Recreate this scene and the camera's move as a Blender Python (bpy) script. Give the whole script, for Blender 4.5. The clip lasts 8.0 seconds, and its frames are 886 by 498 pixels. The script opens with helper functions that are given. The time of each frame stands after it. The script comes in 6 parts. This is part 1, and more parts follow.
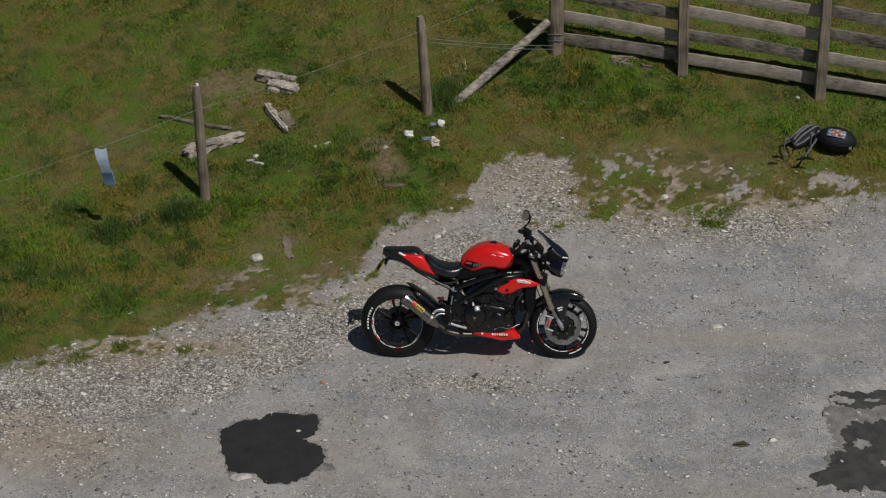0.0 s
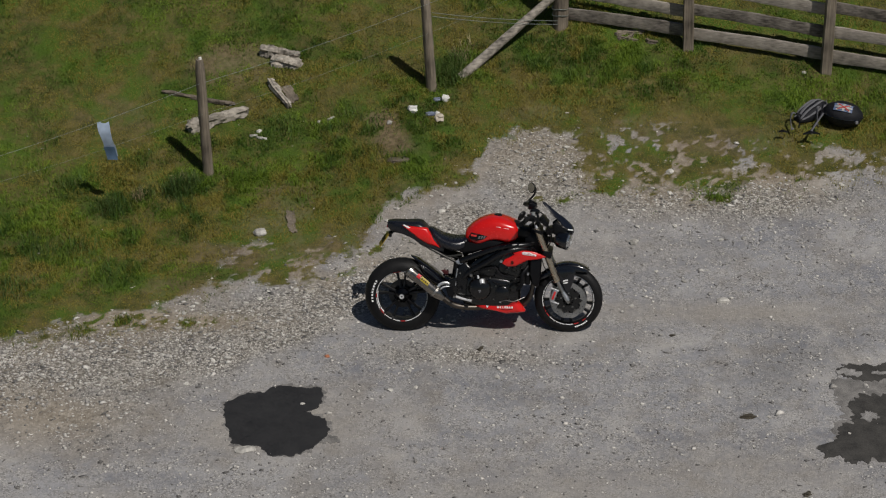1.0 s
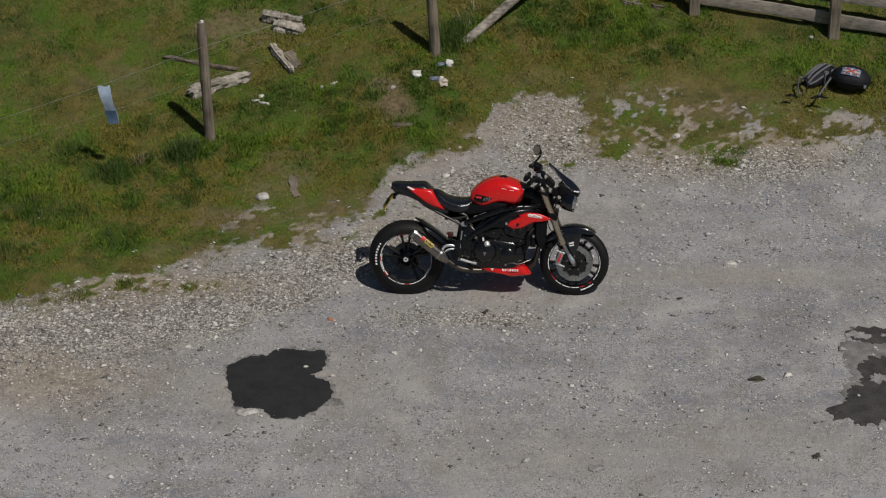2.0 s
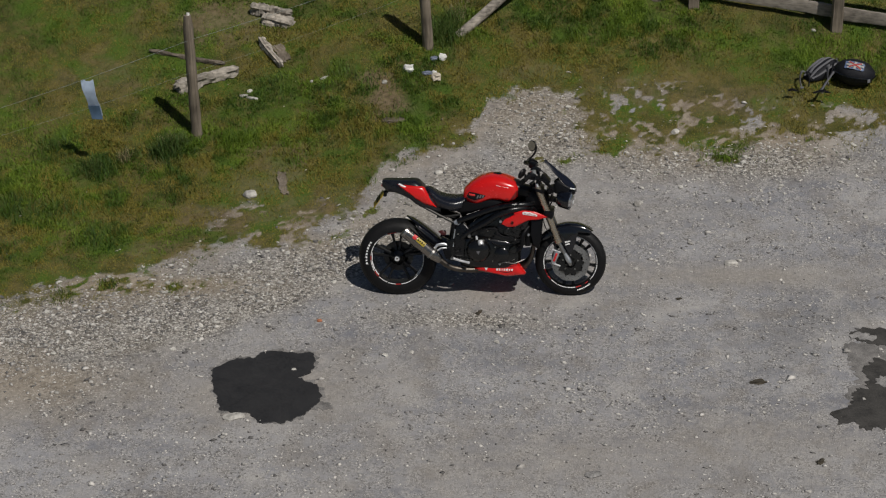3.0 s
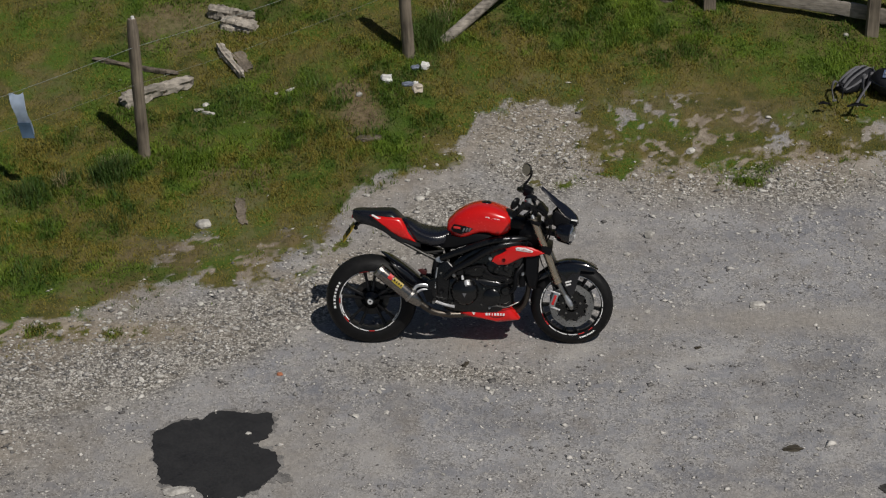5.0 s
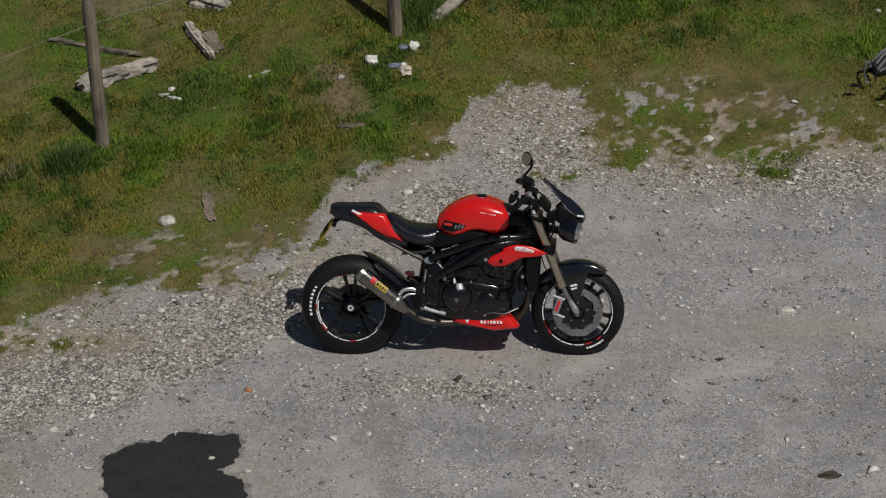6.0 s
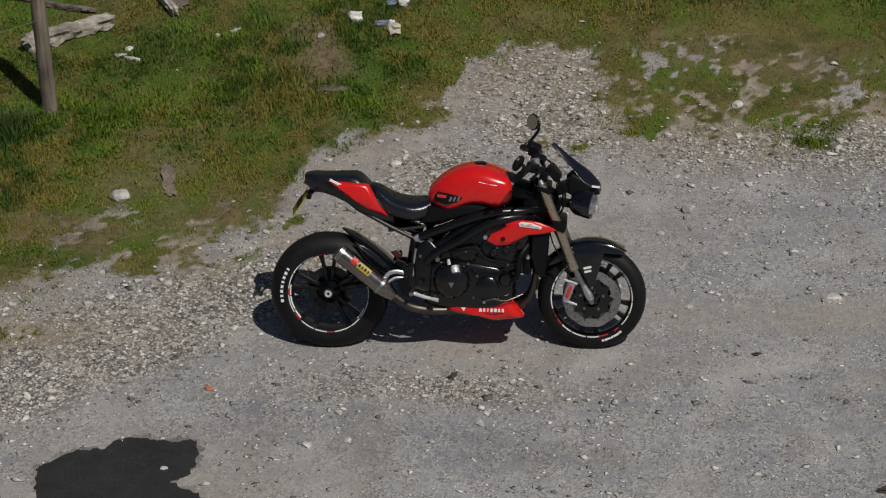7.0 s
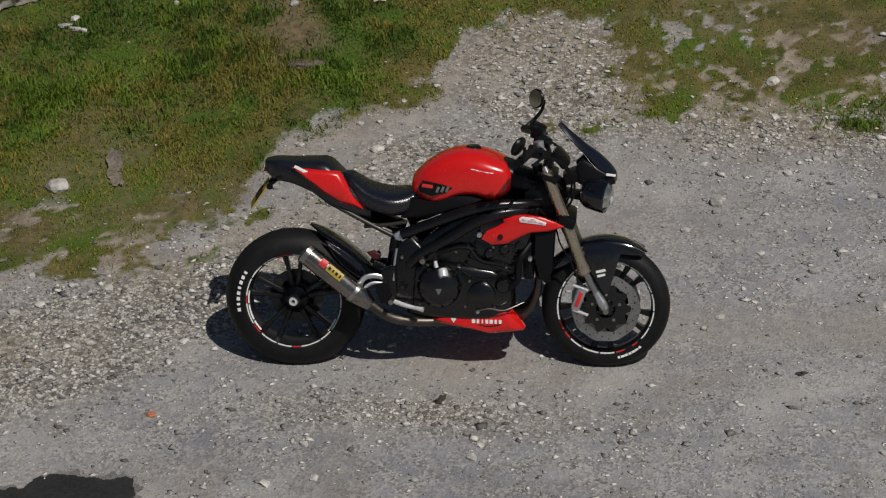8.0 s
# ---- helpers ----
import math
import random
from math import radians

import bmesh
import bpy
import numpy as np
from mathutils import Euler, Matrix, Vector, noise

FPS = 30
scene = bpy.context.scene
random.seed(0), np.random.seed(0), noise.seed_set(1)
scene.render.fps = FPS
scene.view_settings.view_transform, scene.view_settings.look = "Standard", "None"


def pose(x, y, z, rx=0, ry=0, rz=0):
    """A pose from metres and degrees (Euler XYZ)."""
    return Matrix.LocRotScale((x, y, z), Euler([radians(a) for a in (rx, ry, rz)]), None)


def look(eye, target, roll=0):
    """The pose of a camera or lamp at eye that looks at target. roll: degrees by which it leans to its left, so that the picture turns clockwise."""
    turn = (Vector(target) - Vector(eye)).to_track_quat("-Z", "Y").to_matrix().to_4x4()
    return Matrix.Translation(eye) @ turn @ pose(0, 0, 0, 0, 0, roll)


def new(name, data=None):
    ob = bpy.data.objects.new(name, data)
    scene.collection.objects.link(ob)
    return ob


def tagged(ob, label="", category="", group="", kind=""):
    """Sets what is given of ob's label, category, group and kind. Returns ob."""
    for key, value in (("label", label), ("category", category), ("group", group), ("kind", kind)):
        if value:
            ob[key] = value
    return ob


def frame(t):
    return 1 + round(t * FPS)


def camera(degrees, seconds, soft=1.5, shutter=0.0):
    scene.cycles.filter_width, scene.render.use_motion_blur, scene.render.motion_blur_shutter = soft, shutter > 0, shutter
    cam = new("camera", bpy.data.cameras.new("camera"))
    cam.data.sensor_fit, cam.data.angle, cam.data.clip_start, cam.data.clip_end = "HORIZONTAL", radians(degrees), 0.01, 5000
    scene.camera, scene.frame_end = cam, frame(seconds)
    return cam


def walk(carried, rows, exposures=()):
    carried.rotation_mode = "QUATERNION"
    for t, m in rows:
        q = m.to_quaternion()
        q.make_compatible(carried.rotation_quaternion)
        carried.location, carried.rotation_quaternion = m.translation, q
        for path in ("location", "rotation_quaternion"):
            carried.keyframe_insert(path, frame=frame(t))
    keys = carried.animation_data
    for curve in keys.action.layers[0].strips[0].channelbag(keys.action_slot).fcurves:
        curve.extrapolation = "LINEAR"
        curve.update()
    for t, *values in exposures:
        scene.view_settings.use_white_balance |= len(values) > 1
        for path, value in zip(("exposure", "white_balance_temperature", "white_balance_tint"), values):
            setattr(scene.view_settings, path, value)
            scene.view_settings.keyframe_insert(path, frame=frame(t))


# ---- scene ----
cam = camera(24.0, 8.0, soft=1.2)
PATH = [
    (0, (1.110, -16.289, 8.749), (-0.337, 0.404, 0.852), -1.39),
    (0.5, (1.117, -16.286, 8.714), (-0.342, 0.379, 0.804), -1.41),
    (1, (1.076, -16.275, 8.525), (-0.375, 0.290, 0.639), -1.44),
    (1.5, (1.022, -16.254, 8.355), (-0.418, 0.208, 0.483), -1.42),
    (2, (1.027, -16.213, 8.227), (-0.410, 0.141, 0.347), -1.45),
    (3.5, (1.030, -15.296, 7.913), (-0.299, 0.191, 0.428), -1.47),
    (4, (1.022, -14.744, 7.791), (-0.257, 0.262, 0.558), -1.49),
    (5.5, (0.900, -12.653, 6.838), (-0.178, 0.290, 0.594), -1.51),
    (6, (0.873, -11.867, 6.487), (-0.141, 0.295, 0.594), -1.57),
    (6.5, (0.825, -11.051, 6.052), (-0.109, 0.277, 0.554), -1.49),
    (7, (0.738, -10.257, 5.551), (-0.098, 0.237, 0.477), -1.36),
    (7.5, (0.691, -9.444, 5.102), (-0.078, 0.208, 0.417), -1.29),
    (8, (0.707, -8.613, 4.787), (-0.035, 0.243, 0.473), -1.43),
]
walk(cam, [(t, look(eye, target, roll)) for t, eye, target, roll in PATH])

# ---- world, sun, exposure ----
scene.view_settings.exposure = -0.22
world = bpy.data.worlds.new("world")
scene.world = world
world.use_nodes = True
wn = world.node_tree.nodes
sky = wn.new("ShaderNodeTexSky")
sky.sky_type = "NISHITA"
sky.sun_disc = False
sky.sun_elevation = radians(55.5)
sky.sun_rotation = radians(137.5)
world.node_tree.links.new(sky.outputs[0], wn["Background"].inputs[0])
wn["Background"].inputs[1].default_value = 0.032
sun = new("sun", bpy.data.lights.new("sun", "SUN"))
sun.matrix_world = look((4.5, -4.9, 9.7), (0, 0, 0))
sun.data.energy = 3.5
sun.data.angle = radians(0.55)
sun.data.color = (1.0, 0.955, 0.89)


# ---- materials ----
def material(name, color, rough=0.5, metal=0.0, coat=0.0, vary=0.15, scale=30.0, bump=0.0, bump_scale=200.0, coarse=4.0, tint=None, spec=0.5, per_object=0.0, per_island=0.0, grain=None):
    """A surface with colour that varies at two scales, roughness that varies, and a fine relief."""
    m = bpy.data.materials.new(name)
    m.use_nodes = True
    nt = m.node_tree
    b = nt.nodes["Principled BSDF"]
    b.inputs["Metallic"].default_value = metal
    b.inputs["Coat Weight"].default_value = coat
    b.inputs["Coat Roughness"].default_value = 0.04
    b.inputs["Specular IOR Level"].default_value = spec
    co = nt.nodes.new("ShaderNodeTexCoord")
    fine = nt.nodes.new("ShaderNodeTexNoise")
    fine.inputs["Scale"].default_value, fine.inputs["Detail"].default_value = scale, 6
    large = nt.nodes.new("ShaderNodeTexNoise")
    large.inputs["Scale"].default_value, large.inputs["Detail"].default_value = coarse, 3
    where = co.outputs["Object"]
    if grain:
        stretch = nt.nodes.new("ShaderNodeMapping")
        stretch.inputs["Scale"].default_value = grain
        nt.links.new(where, stretch.inputs["Vector"])
        where = stretch.outputs[0]
    for n, source in ((fine, where), (large, co.outputs["Object"])):
        nt.links.new(source, n.inputs["Vector"])
    add = nt.nodes.new("ShaderNodeMath")
    add.operation = "ADD"
    nt.links.new(fine.outputs["Fac"], add.inputs[0])
    nt.links.new(large.outputs["Fac"], add.inputs[1])
    source = add.outputs[0]
    for amount, node, socket in ((per_object, "ShaderNodeObjectInfo", "Random"), (per_island, "ShaderNodeNewGeometry", "Random Per Island")):
        if amount:
            info = nt.nodes.new(node)
            mul = nt.nodes.new("ShaderNodeMath")
            mul.operation = "MULTIPLY_ADD"
            mul.inputs[1].default_value = amount
            nt.links.new(info.outputs[socket], mul.inputs[0])
            nt.links.new(source, mul.inputs[2])
            off = nt.nodes.new("ShaderNodeMath")
            off.operation = "SUBTRACT"
            off.inputs[1].default_value = amount / 2
            nt.links.new(mul.outputs[0], off.inputs[0])
            source = off.outputs[0]
    ramp = nt.nodes.new("ShaderNodeMapRange")
    ramp.inputs["From Min"].default_value, ramp.inputs["From Max"].default_value = 0.6, 1.4
    nt.links.new(source, ramp.inputs["Value"])
    mix = nt.nodes.new("ShaderNodeMix")
    mix.data_type = "RGBA"
    low = [c * (1 - vary) for c in color]
    high = [min(1, c * (1 + vary)) for c in (tint or color)]
    mix.inputs["A"].default_value, mix.inputs["B"].default_value = (*low, 1), (*high, 1)
    nt.links.new(ramp.outputs[0], mix.inputs["Factor"])
    nt.links.new(mix.outputs["Result"], b.inputs["Base Color"])
    rr = nt.nodes.new("ShaderNodeMapRange")
    rr.inputs["From Min"].default_value, rr.inputs["From Max"].default_value = 0.6, 1.4
    rr.inputs["To Min"].default_value, rr.inputs["To Max"].default_value = max(0.02, rough * 0.8), min(1, rough * 1.2)
    nt.links.new(add.outputs[0], rr.inputs["Value"])
    nt.links.new(rr.outputs[0], b.inputs["Roughness"])
    if bump:
        tex = nt.nodes.new("ShaderNodeTexNoise")
        tex.inputs["Scale"].default_value, tex.inputs["Detail"].default_value = bump_scale, 4
        nt.links.new(where, tex.inputs["Vector"])
        bn = nt.nodes.new("ShaderNodeBump")
        bn.inputs["Strength"].default_value, bn.inputs["Distance"].default_value = bump, 0.004
        nt.links.new(tex.outputs["Fac"], bn.inputs["Height"])
        nt.links.new(bn.outputs["Normal"], b.inputs["Normal"])
    return m


RED = material("red_paint", (0.64, 0.009, 0.007), 0.25, coat=0.6, vary=0.06, scale=60)
BLACK = material("black_plastic", (0.005, 0.005, 0.006), 0.36, vary=0.25, scale=80, bump=0.1, spec=0.22)
GLOSS = material("black_gloss", (0.004, 0.0045, 0.007), 0.14, coat=0.7, vary=0.2)
LEATHER = material("seat_vinyl", (0.006, 0.0065, 0.011), 0.26, vary=0.25, scale=120, bump=0.15, bump_scale=500, spec=0.8)
SATIN = material("satin_black_plastic", (0.007, 0.0075, 0.011), 0.3, vary=0.2, scale=90, bump=0.05, bump_scale=400, spec=0.7)
FRAME = material("frame_black", (0.004, 0.004, 0.0045), 0.26, vary=0.2, scale=90, bump=0.06, spec=0.5)
ENGINE = material("engine_black", (0.003, 0.003, 0.0034), 0.2, vary=0.4, scale=70, bump=0.12, tint=(0.005, 0.0048, 0.0046), spec=0.7)
RUBBER = material("tyre_rubber", (0.005, 0.005, 0.0058), 0.52, vary=0.3, scale=40, bump=0.35, bump_scale=300, tint=(0.01, 0.0098, 0.01), spec=0.22)
RIM = material("rim_black", (0.005, 0.005, 0.006), 0.3, vary=0.25, spec=0.45)
STEEL = material("brushed_steel", (0.42, 0.40, 0.37), 0.34, metal=1.0, vary=0.2, scale=150)
TITAN = material("exhaust_titanium", (0.26, 0.245, 0.225), 0.22, metal=1.0, vary=0.25, scale=110, tint=(0.33, 0.3, 0.265))
PIPE = material("heat_stained_pipe", (0.12, 0.105, 0.09), 0.42, metal=1.0, vary=0.4, scale=60, coarse=12)
ALLOY = material("cast_alloy", (0.6, 0.61, 0.62), 0.36, metal=0.9, vary=0.15)
DULL = material("dull_steel", (0.06, 0.058, 0.055), 0.4, metal=0.7, vary=0.25, scale=120)
DISC = material("brake_disc_steel", (0.34, 0.335, 0.325), 0.42, metal=1.0, vary=0.5, scale=210, tint=(0.42, 0.41, 0.39))
GOLD = material("bronze_anodised", (0.52, 0.43, 0.32), 0.28, metal=0.85, vary=0.12)
BRIGHT = material("polished_alloy", (0.8, 0.8, 0.8), 0.3, metal=0.45, vary=0.1)
PINK = material("faded_pink_print", (0.72, 0.3, 0.3), 0.45, vary=0.2)
DARKRED = material("dark_red_lens", (0.05, 0.007, 0.007), 0.3, vary=0.2)
WHITE = material("white_decal", (0.8, 0.8, 0.79), 0.4, vary=0.08)
REDTAPE = material("red_decal", (0.6, 0.03, 0.03), 0.4, vary=0.1)
YELLOW = material("yellow_sticker", (0.42, 0.31, 0.03), 0.4, vary=0.15)
PLATE = material("yellow_plate", (0.34, 0.24, 0.02), 0.45, vary=0.25)
# pale mottling on the dark lens paints in its highlights
LENS = material("headlamp_lens", (0.08, 0.085, 0.095), 0.12, metal=0.9, coat=1.0, vary=0.6, scale=30, tint=(0.75, 0.77, 0.8), bump=0.7, bump_scale=40)
# olive tint of the mirror stands in for grass reflected in it
MIRROR = material("mirror_glass", (0.36, 0.34, 0.27), 0.03, metal=1.0, vary=0.02)
SMOKE = material("smoked_screen", (0.006, 0.007, 0.012), 0.12, coat=0.9, vary=0.1)
WOOD = material("weathered_post", (0.07, 0.054, 0.04), 0.88, vary=0.5, scale=60, bump=1.0, bump_scale=110, tint=(0.19, 0.158, 0.12), coarse=5, per_object=0.3, grain=(1, 1, 0.07))
RAIL = material("weathered_rail", (0.10, 0.085, 0.068), 0.88, vary=0.5, scale=60, bump=1.0, bump_scale=110, tint=(0.25, 0.222, 0.19), coarse=6, per_object=0.5, grain=(0.07, 1, 1))
PALEWOOD = material("bleached_wood", (0.1, 0.085, 0.066), 0.9, vary=0.55, scale=55, bump=1.0, bump_scale=100, tint=(0.34, 0.305, 0.26), coarse=16, per_object=0.3, grain=(0.15, 0.5, 1))
HALO = material("damp_gravel", (0.12, 0.115, 0.11), 0.85, vary=0.5, scale=110, bump=0.8, bump_scale=160, tint=(0.2, 0.19, 0.18), coarse=10)
PALEROCK = material("pale_rock", (0.36, 0.34, 0.31), 0.85, vary=0.4, scale=30, bump=0.8, bump_scale=80, tint=(0.5, 0.48, 0.44), coarse=9, per_object=0.5)
WIRE = material("galvanised_wire", (0.3, 0.33, 0.31), 0.5, metal=0.6, vary=0.2)
CHIP = material("gravel_chip", (0.18, 0.171, 0.163), 0.85, vary=0.3, scale=60, tint=(0.51, 0.486, 0.45), bump=0.4, per_island=1.1)
WET = material("wet_tar", (0.02, 0.0195, 0.02), 0.62, vary=0.3, scale=60, bump=0.35, bump_scale=160, coarse=6)
GRIME = material("blackened_gravel", (0.022, 0.02, 0.018), 0.8, vary=0.5, scale=70, bump=0.8, bump_scale=150, tint=(0.05, 0.047, 0.043), coarse=9)
DRY = material("dry_gravel", (0.15, 0.145, 0.14), 0.9, vary=0.5, scale=90, bump=0.8, bump_scale=160, tint=(0.27, 0.26, 0.25), coarse=12)
DUNG = material("dark_soil", (0.055, 0.046, 0.032), 0.95, vary=0.4, bump=0.8)
BAGCLOTH = material("black_nylon", (0.009, 0.0095, 0.013), 0.62, vary=0.3, scale=160, bump=0.4, bump_scale=500, spec=0.3)
BAGGREY = material("grey_webbing", (0.13, 0.13, 0.14), 0.75, vary=0.25, scale=160, bump=0.4, bump_scale=500)
PATCHWHITE = material("faded_white_cloth", (0.36, 0.36, 0.35), 0.8, vary=0.3, scale=60)
PATCHRED = material("faded_red_cloth", (0.36, 0.045, 0.04), 0.8, vary=0.3, scale=60)
RAGDARK = material("dark_blue_plastic", (0.09, 0.15, 0.24), 0.45, vary=0.3, scale=20)
CLOTHWHITE = material("white_leather", (0.72, 0.71, 0.68), 0.6, vary=0.2, scale=40)
CLOTHTAN = material("dirty_canvas", (0.5, 0.44, 0.36), 0.75, vary=0.25, scale=40)
CLOTHNAVY = material("navy_cloth", (0.16, 0.185, 0.25), 0.7, vary=0.3, scale=90)
RAGBLUE = material("pale_blue_plastic", (0.36, 0.44, 0.56), 0.5, vary=0.25, scale=20)
FLAGBLUE = material("flag_blue", (0.1, 0.14, 0.25), 0.6, vary=0.2)


def blade_material(name, dark, light, dry, dry_at=0.62):
    """Grass: green that varies blade by blade and by patches, with dry straw-coloured patches."""
    m = bpy.data.materials.new(name)
    m.use_nodes = True
    nt = m.node_tree
    b = nt.nodes["Principled BSDF"]
    b.inputs["Roughness"].default_value = 0.6
    b.inputs["Specular IOR Level"].default_value = 0.25
    co = nt.nodes.new("ShaderNodeTexCoord")
    geo = nt.nodes.new("ShaderNodeNewGeometry")
    mix = nt.nodes.new("ShaderNodeMix")
    mix.data_type = "RGBA"
    mix.inputs["A"].default_value, mix.inputs["B"].default_value = (*dark, 1), (*light, 1)
    vigour = nt.nodes.new("ShaderNodeAttribute")
    vigour.attribute_name = "vigour"
    growth = nt.nodes.new("ShaderNodeMath")
    growth.operation = "MULTIPLY_ADD"
    growth.inputs[1].default_value = 0.5
    growth.use_clamp = True
    nt.links.new(geo.outputs["Random Per Island"], growth.inputs[0])
    nt.links.new(vigour.outputs["Fac"], growth.inputs[2])
    nt.links.new(growth.outputs[0], mix.inputs["Factor"])
    dried = nt.nodes.new("ShaderNodeAttribute")
    dried.attribute_name = "dried"
    jitter = nt.nodes.new("ShaderNodeMath")
    jitter.operation = "MULTIPLY_ADD"
    jitter.inputs[1].default_value = 0.5
    nt.links.new(geo.outputs["Random Per Island"], jitter.inputs[0])
    nt.links.new(dried.outputs["Fac"], jitter.inputs[2])
    ramp = nt.nodes.new("ShaderNodeMapRange")
    ramp.inputs["From Min"].default_value, ramp.inputs["From Max"].default_value = dry_at - 0.1, dry_at + 0.45
    nt.links.new(jitter.outputs[0], ramp.inputs["Value"])
    mix2 = nt.nodes.new("ShaderNodeMix")
    mix2.data_type = "RGBA"
    nt.links.new(ramp.outputs[0], mix2.inputs["Factor"])
    nt.links.new(mix.outputs["Result"], mix2.inputs["A"])
    mix2.inputs["B"].default_value = (*dry, 1)
    nt.links.new(mix2.outputs["Result"], b.inputs["Base Color"])
    return m


GRASS = blade_material("grass_blade", (0.02, 0.058, 0.005), (0.14, 0.215, 0.018), (0.2, 0.168, 0.03), 0.5)
SEDGE = blade_material("sedge_blade", (0.022, 0.055, 0.008), (0.085, 0.145, 0.024), (0.15, 0.12, 0.05), 0.7)
STRAW = blade_material("dry_stalk", (0.2, 0.16, 0.08), (0.4, 0.34, 0.2), (0.3, 0.25, 0.14), 0.6)


def ground_material():
    """Gravel with stone chips of many greys, blended into mossy soil where grass grows."""
    m = bpy.data.materials.new("ground")
    m.use_nodes = True
    nt = m.node_tree
    N, L = nt.nodes, nt.links
    b = N["Principled BSDF"]
    b.inputs["Roughness"].default_value = 0.92
    b.inputs["Specular IOR Level"].default_value = 0.25
    co = N.new("ShaderNodeTexCoord")

    def noise_at(scale, detail=5, rough=0.6):
        n = N.new("ShaderNodeTexNoise")
        n.inputs["Scale"].default_value, n.inputs["Detail"].default_value, n.inputs["Roughness"].default_value = scale, detail, rough
        L.new(co.outputs["Object"], n.inputs["Vector"])
        return n

    def spread(value, lo, hi, to_lo=0.0, to_hi=1.0):
        r = N.new("ShaderNodeMapRange")
        r.inputs["From Min"].default_value, r.inputs["From Max"].default_value = lo, hi
        r.inputs["To Min"].default_value, r.inputs["To Max"].default_value = to_lo, to_hi
        L.new(value, r.inputs["Value"])
        return r.outputs[0]

    def blend(fac, a, c):
        x = N.new("ShaderNodeMix")
        x.data_type = "RGBA"
        L.new(fac, x.inputs["Factor"])
        for key, v in (("A", a), ("B", c)):
            if isinstance(v, tuple):
                x.inputs[key].default_value = (*v, 1)
            else:
                L.new(v, x.inputs[key])
        return x.outputs["Result"]

    chips = N.new("ShaderNodeTexVoronoi")
    chips.inputs["Scale"].default_value = 85
    L.new(co.outputs["Object"], chips.inputs["Vector"])
    big = N.new("ShaderNodeTexVoronoi")
    big.inputs["Scale"].default_value = 34
    L.new(co.outputs["Object"], big.inputs["Vector"])
    sep = N.new("ShaderNodeSeparateColor")
    L.new(chips.outputs["Color"], sep.inputs[0])
    sep2 = N.new("ShaderNodeSeparateColor")
    L.new(big.outputs["Color"], sep2.inputs[0])
    stretch = N.new("ShaderNodeMapping")
    stretch.inputs["Scale"].default_value = (0.55, 2.2, 1)
    stretch.inputs["Rotation"].default_value = (0, 0, radians(8))
    L.new(co.outputs["Object"], stretch.inputs["Vector"])
    streak = noise_at(1.5, 6)
    L.new(stretch.outputs[0], streak.inputs["Vector"])
    dust = blend(spread(streak.outputs["Fac"], 0.36, 0.64), (0.166, 0.171, 0.195), (0.325, 0.323, 0.332))
    stone = blend(spread(sep.outputs[0], 0.0, 1.0), (0.12, 0.116, 0.114), (0.43, 0.416, 0.405))
    gravel = blend(spread(noise_at(9, 5).outputs["Fac"], 0.38, 0.6, 0.15, 0.9), dust, stone)
    pale = blend(spread(sep2.outputs[1], 0.9, 0.96, 0, 0.35), gravel, (0.40, 0.385, 0.36))
    damp = blend(spread(noise_at(0.55, 5).outputs["Fac"], 0.54, 0.72, 0, 0.45), pale, (0.13, 0.128, 0.13))
    loose = N.new("ShaderNodeAttribute")
    loose.attribute_name = "stony"
    mosaic = N.new("ShaderNodeTexVoronoi")
    mosaic.inputs["Scale"].default_value = 52
    gaps = N.new("ShaderNodeTexVoronoi")
    gaps.feature = "DISTANCE_TO_EDGE"
    gaps.inputs["Scale"].default_value = 52
    warp = N.new("ShaderNodeMix")
    warp.data_type = "VECTOR"
    warp.inputs["Factor"].default_value = 0.02
    L.new(co.outputs["Object"], warp.inputs["A"])
    L.new(noise_at(45, 3).outputs["Color"], warp.inputs["B"])
    for v in (mosaic, gaps):
        L.new(warp.outputs["Result"], v.inputs["Vector"])
    sep3 = N.new("ShaderNodeSeparateColor")
    L.new(mosaic.outputs["Color"], sep3.inputs[0])
    flat = blend(spread(sep3.outputs[0], 0.05, 0.95), (0.11, 0.1, 0.086), (0.54, 0.51, 0.46))
    under = blend(spread(gaps.outputs["Distance"], 0.0, 0.12), (0.085, 0.073, 0.058), flat)
    damp = blend(spread(loose.outputs["Fac"], 0.12, 0.55, 0, 0.95), damp, under)
    earth = blend(spread(noise_at(2.7, 6).outputs["Fac"], 0.5, 0.7, 0, 0.45), damp, (0.18, 0.155, 0.125))
    damp = blend(spread(noise_at(1.9, 5, 0.65).outputs["Fac"], 0.52, 0.7, 0, 0.55), earth, (0.42, 0.4, 0.375))
    dirt = N.new("ShaderNodeAttribute")
    dirt.attribute_name = "earthy"
    clod = blend(spread(noise_at(11, 6, 0.7).outputs["Fac"], 0.36, 0.64), (0.16, 0.125, 0.085), (0.36, 0.305, 0.235))
    damp = blend(dirt.outputs["Fac"], damp, clod)
    powder = N.new("ShaderNodeAttribute")
    powder.attribute_name = "dusty"
    fine = blend(spread(noise_at(26, 6, 0.7).outputs["Fac"], 0.35, 0.65), (0.22, 0.2, 0.178), (0.36, 0.332, 0.295))
    damp = blend(spread(powder.outputs["Fac"], 0.0, 0.9, 0, 0.8), damp, fine)
    soil = blend(spread(noise_at(5, 6).outputs["Fac"], 0.35, 0.68), (0.045, 0.055, 0.012), (0.15, 0.12, 0.045))
    moss = blend(spread(noise_at(2.1, 6).outputs["Fac"], 0.46, 0.6), soil, (0.06, 0.105, 0.012))
    at = N.new("ShaderNodeAttribute")
    at.attribute_name = "turf"
    edge = N.new("ShaderNodeMath")
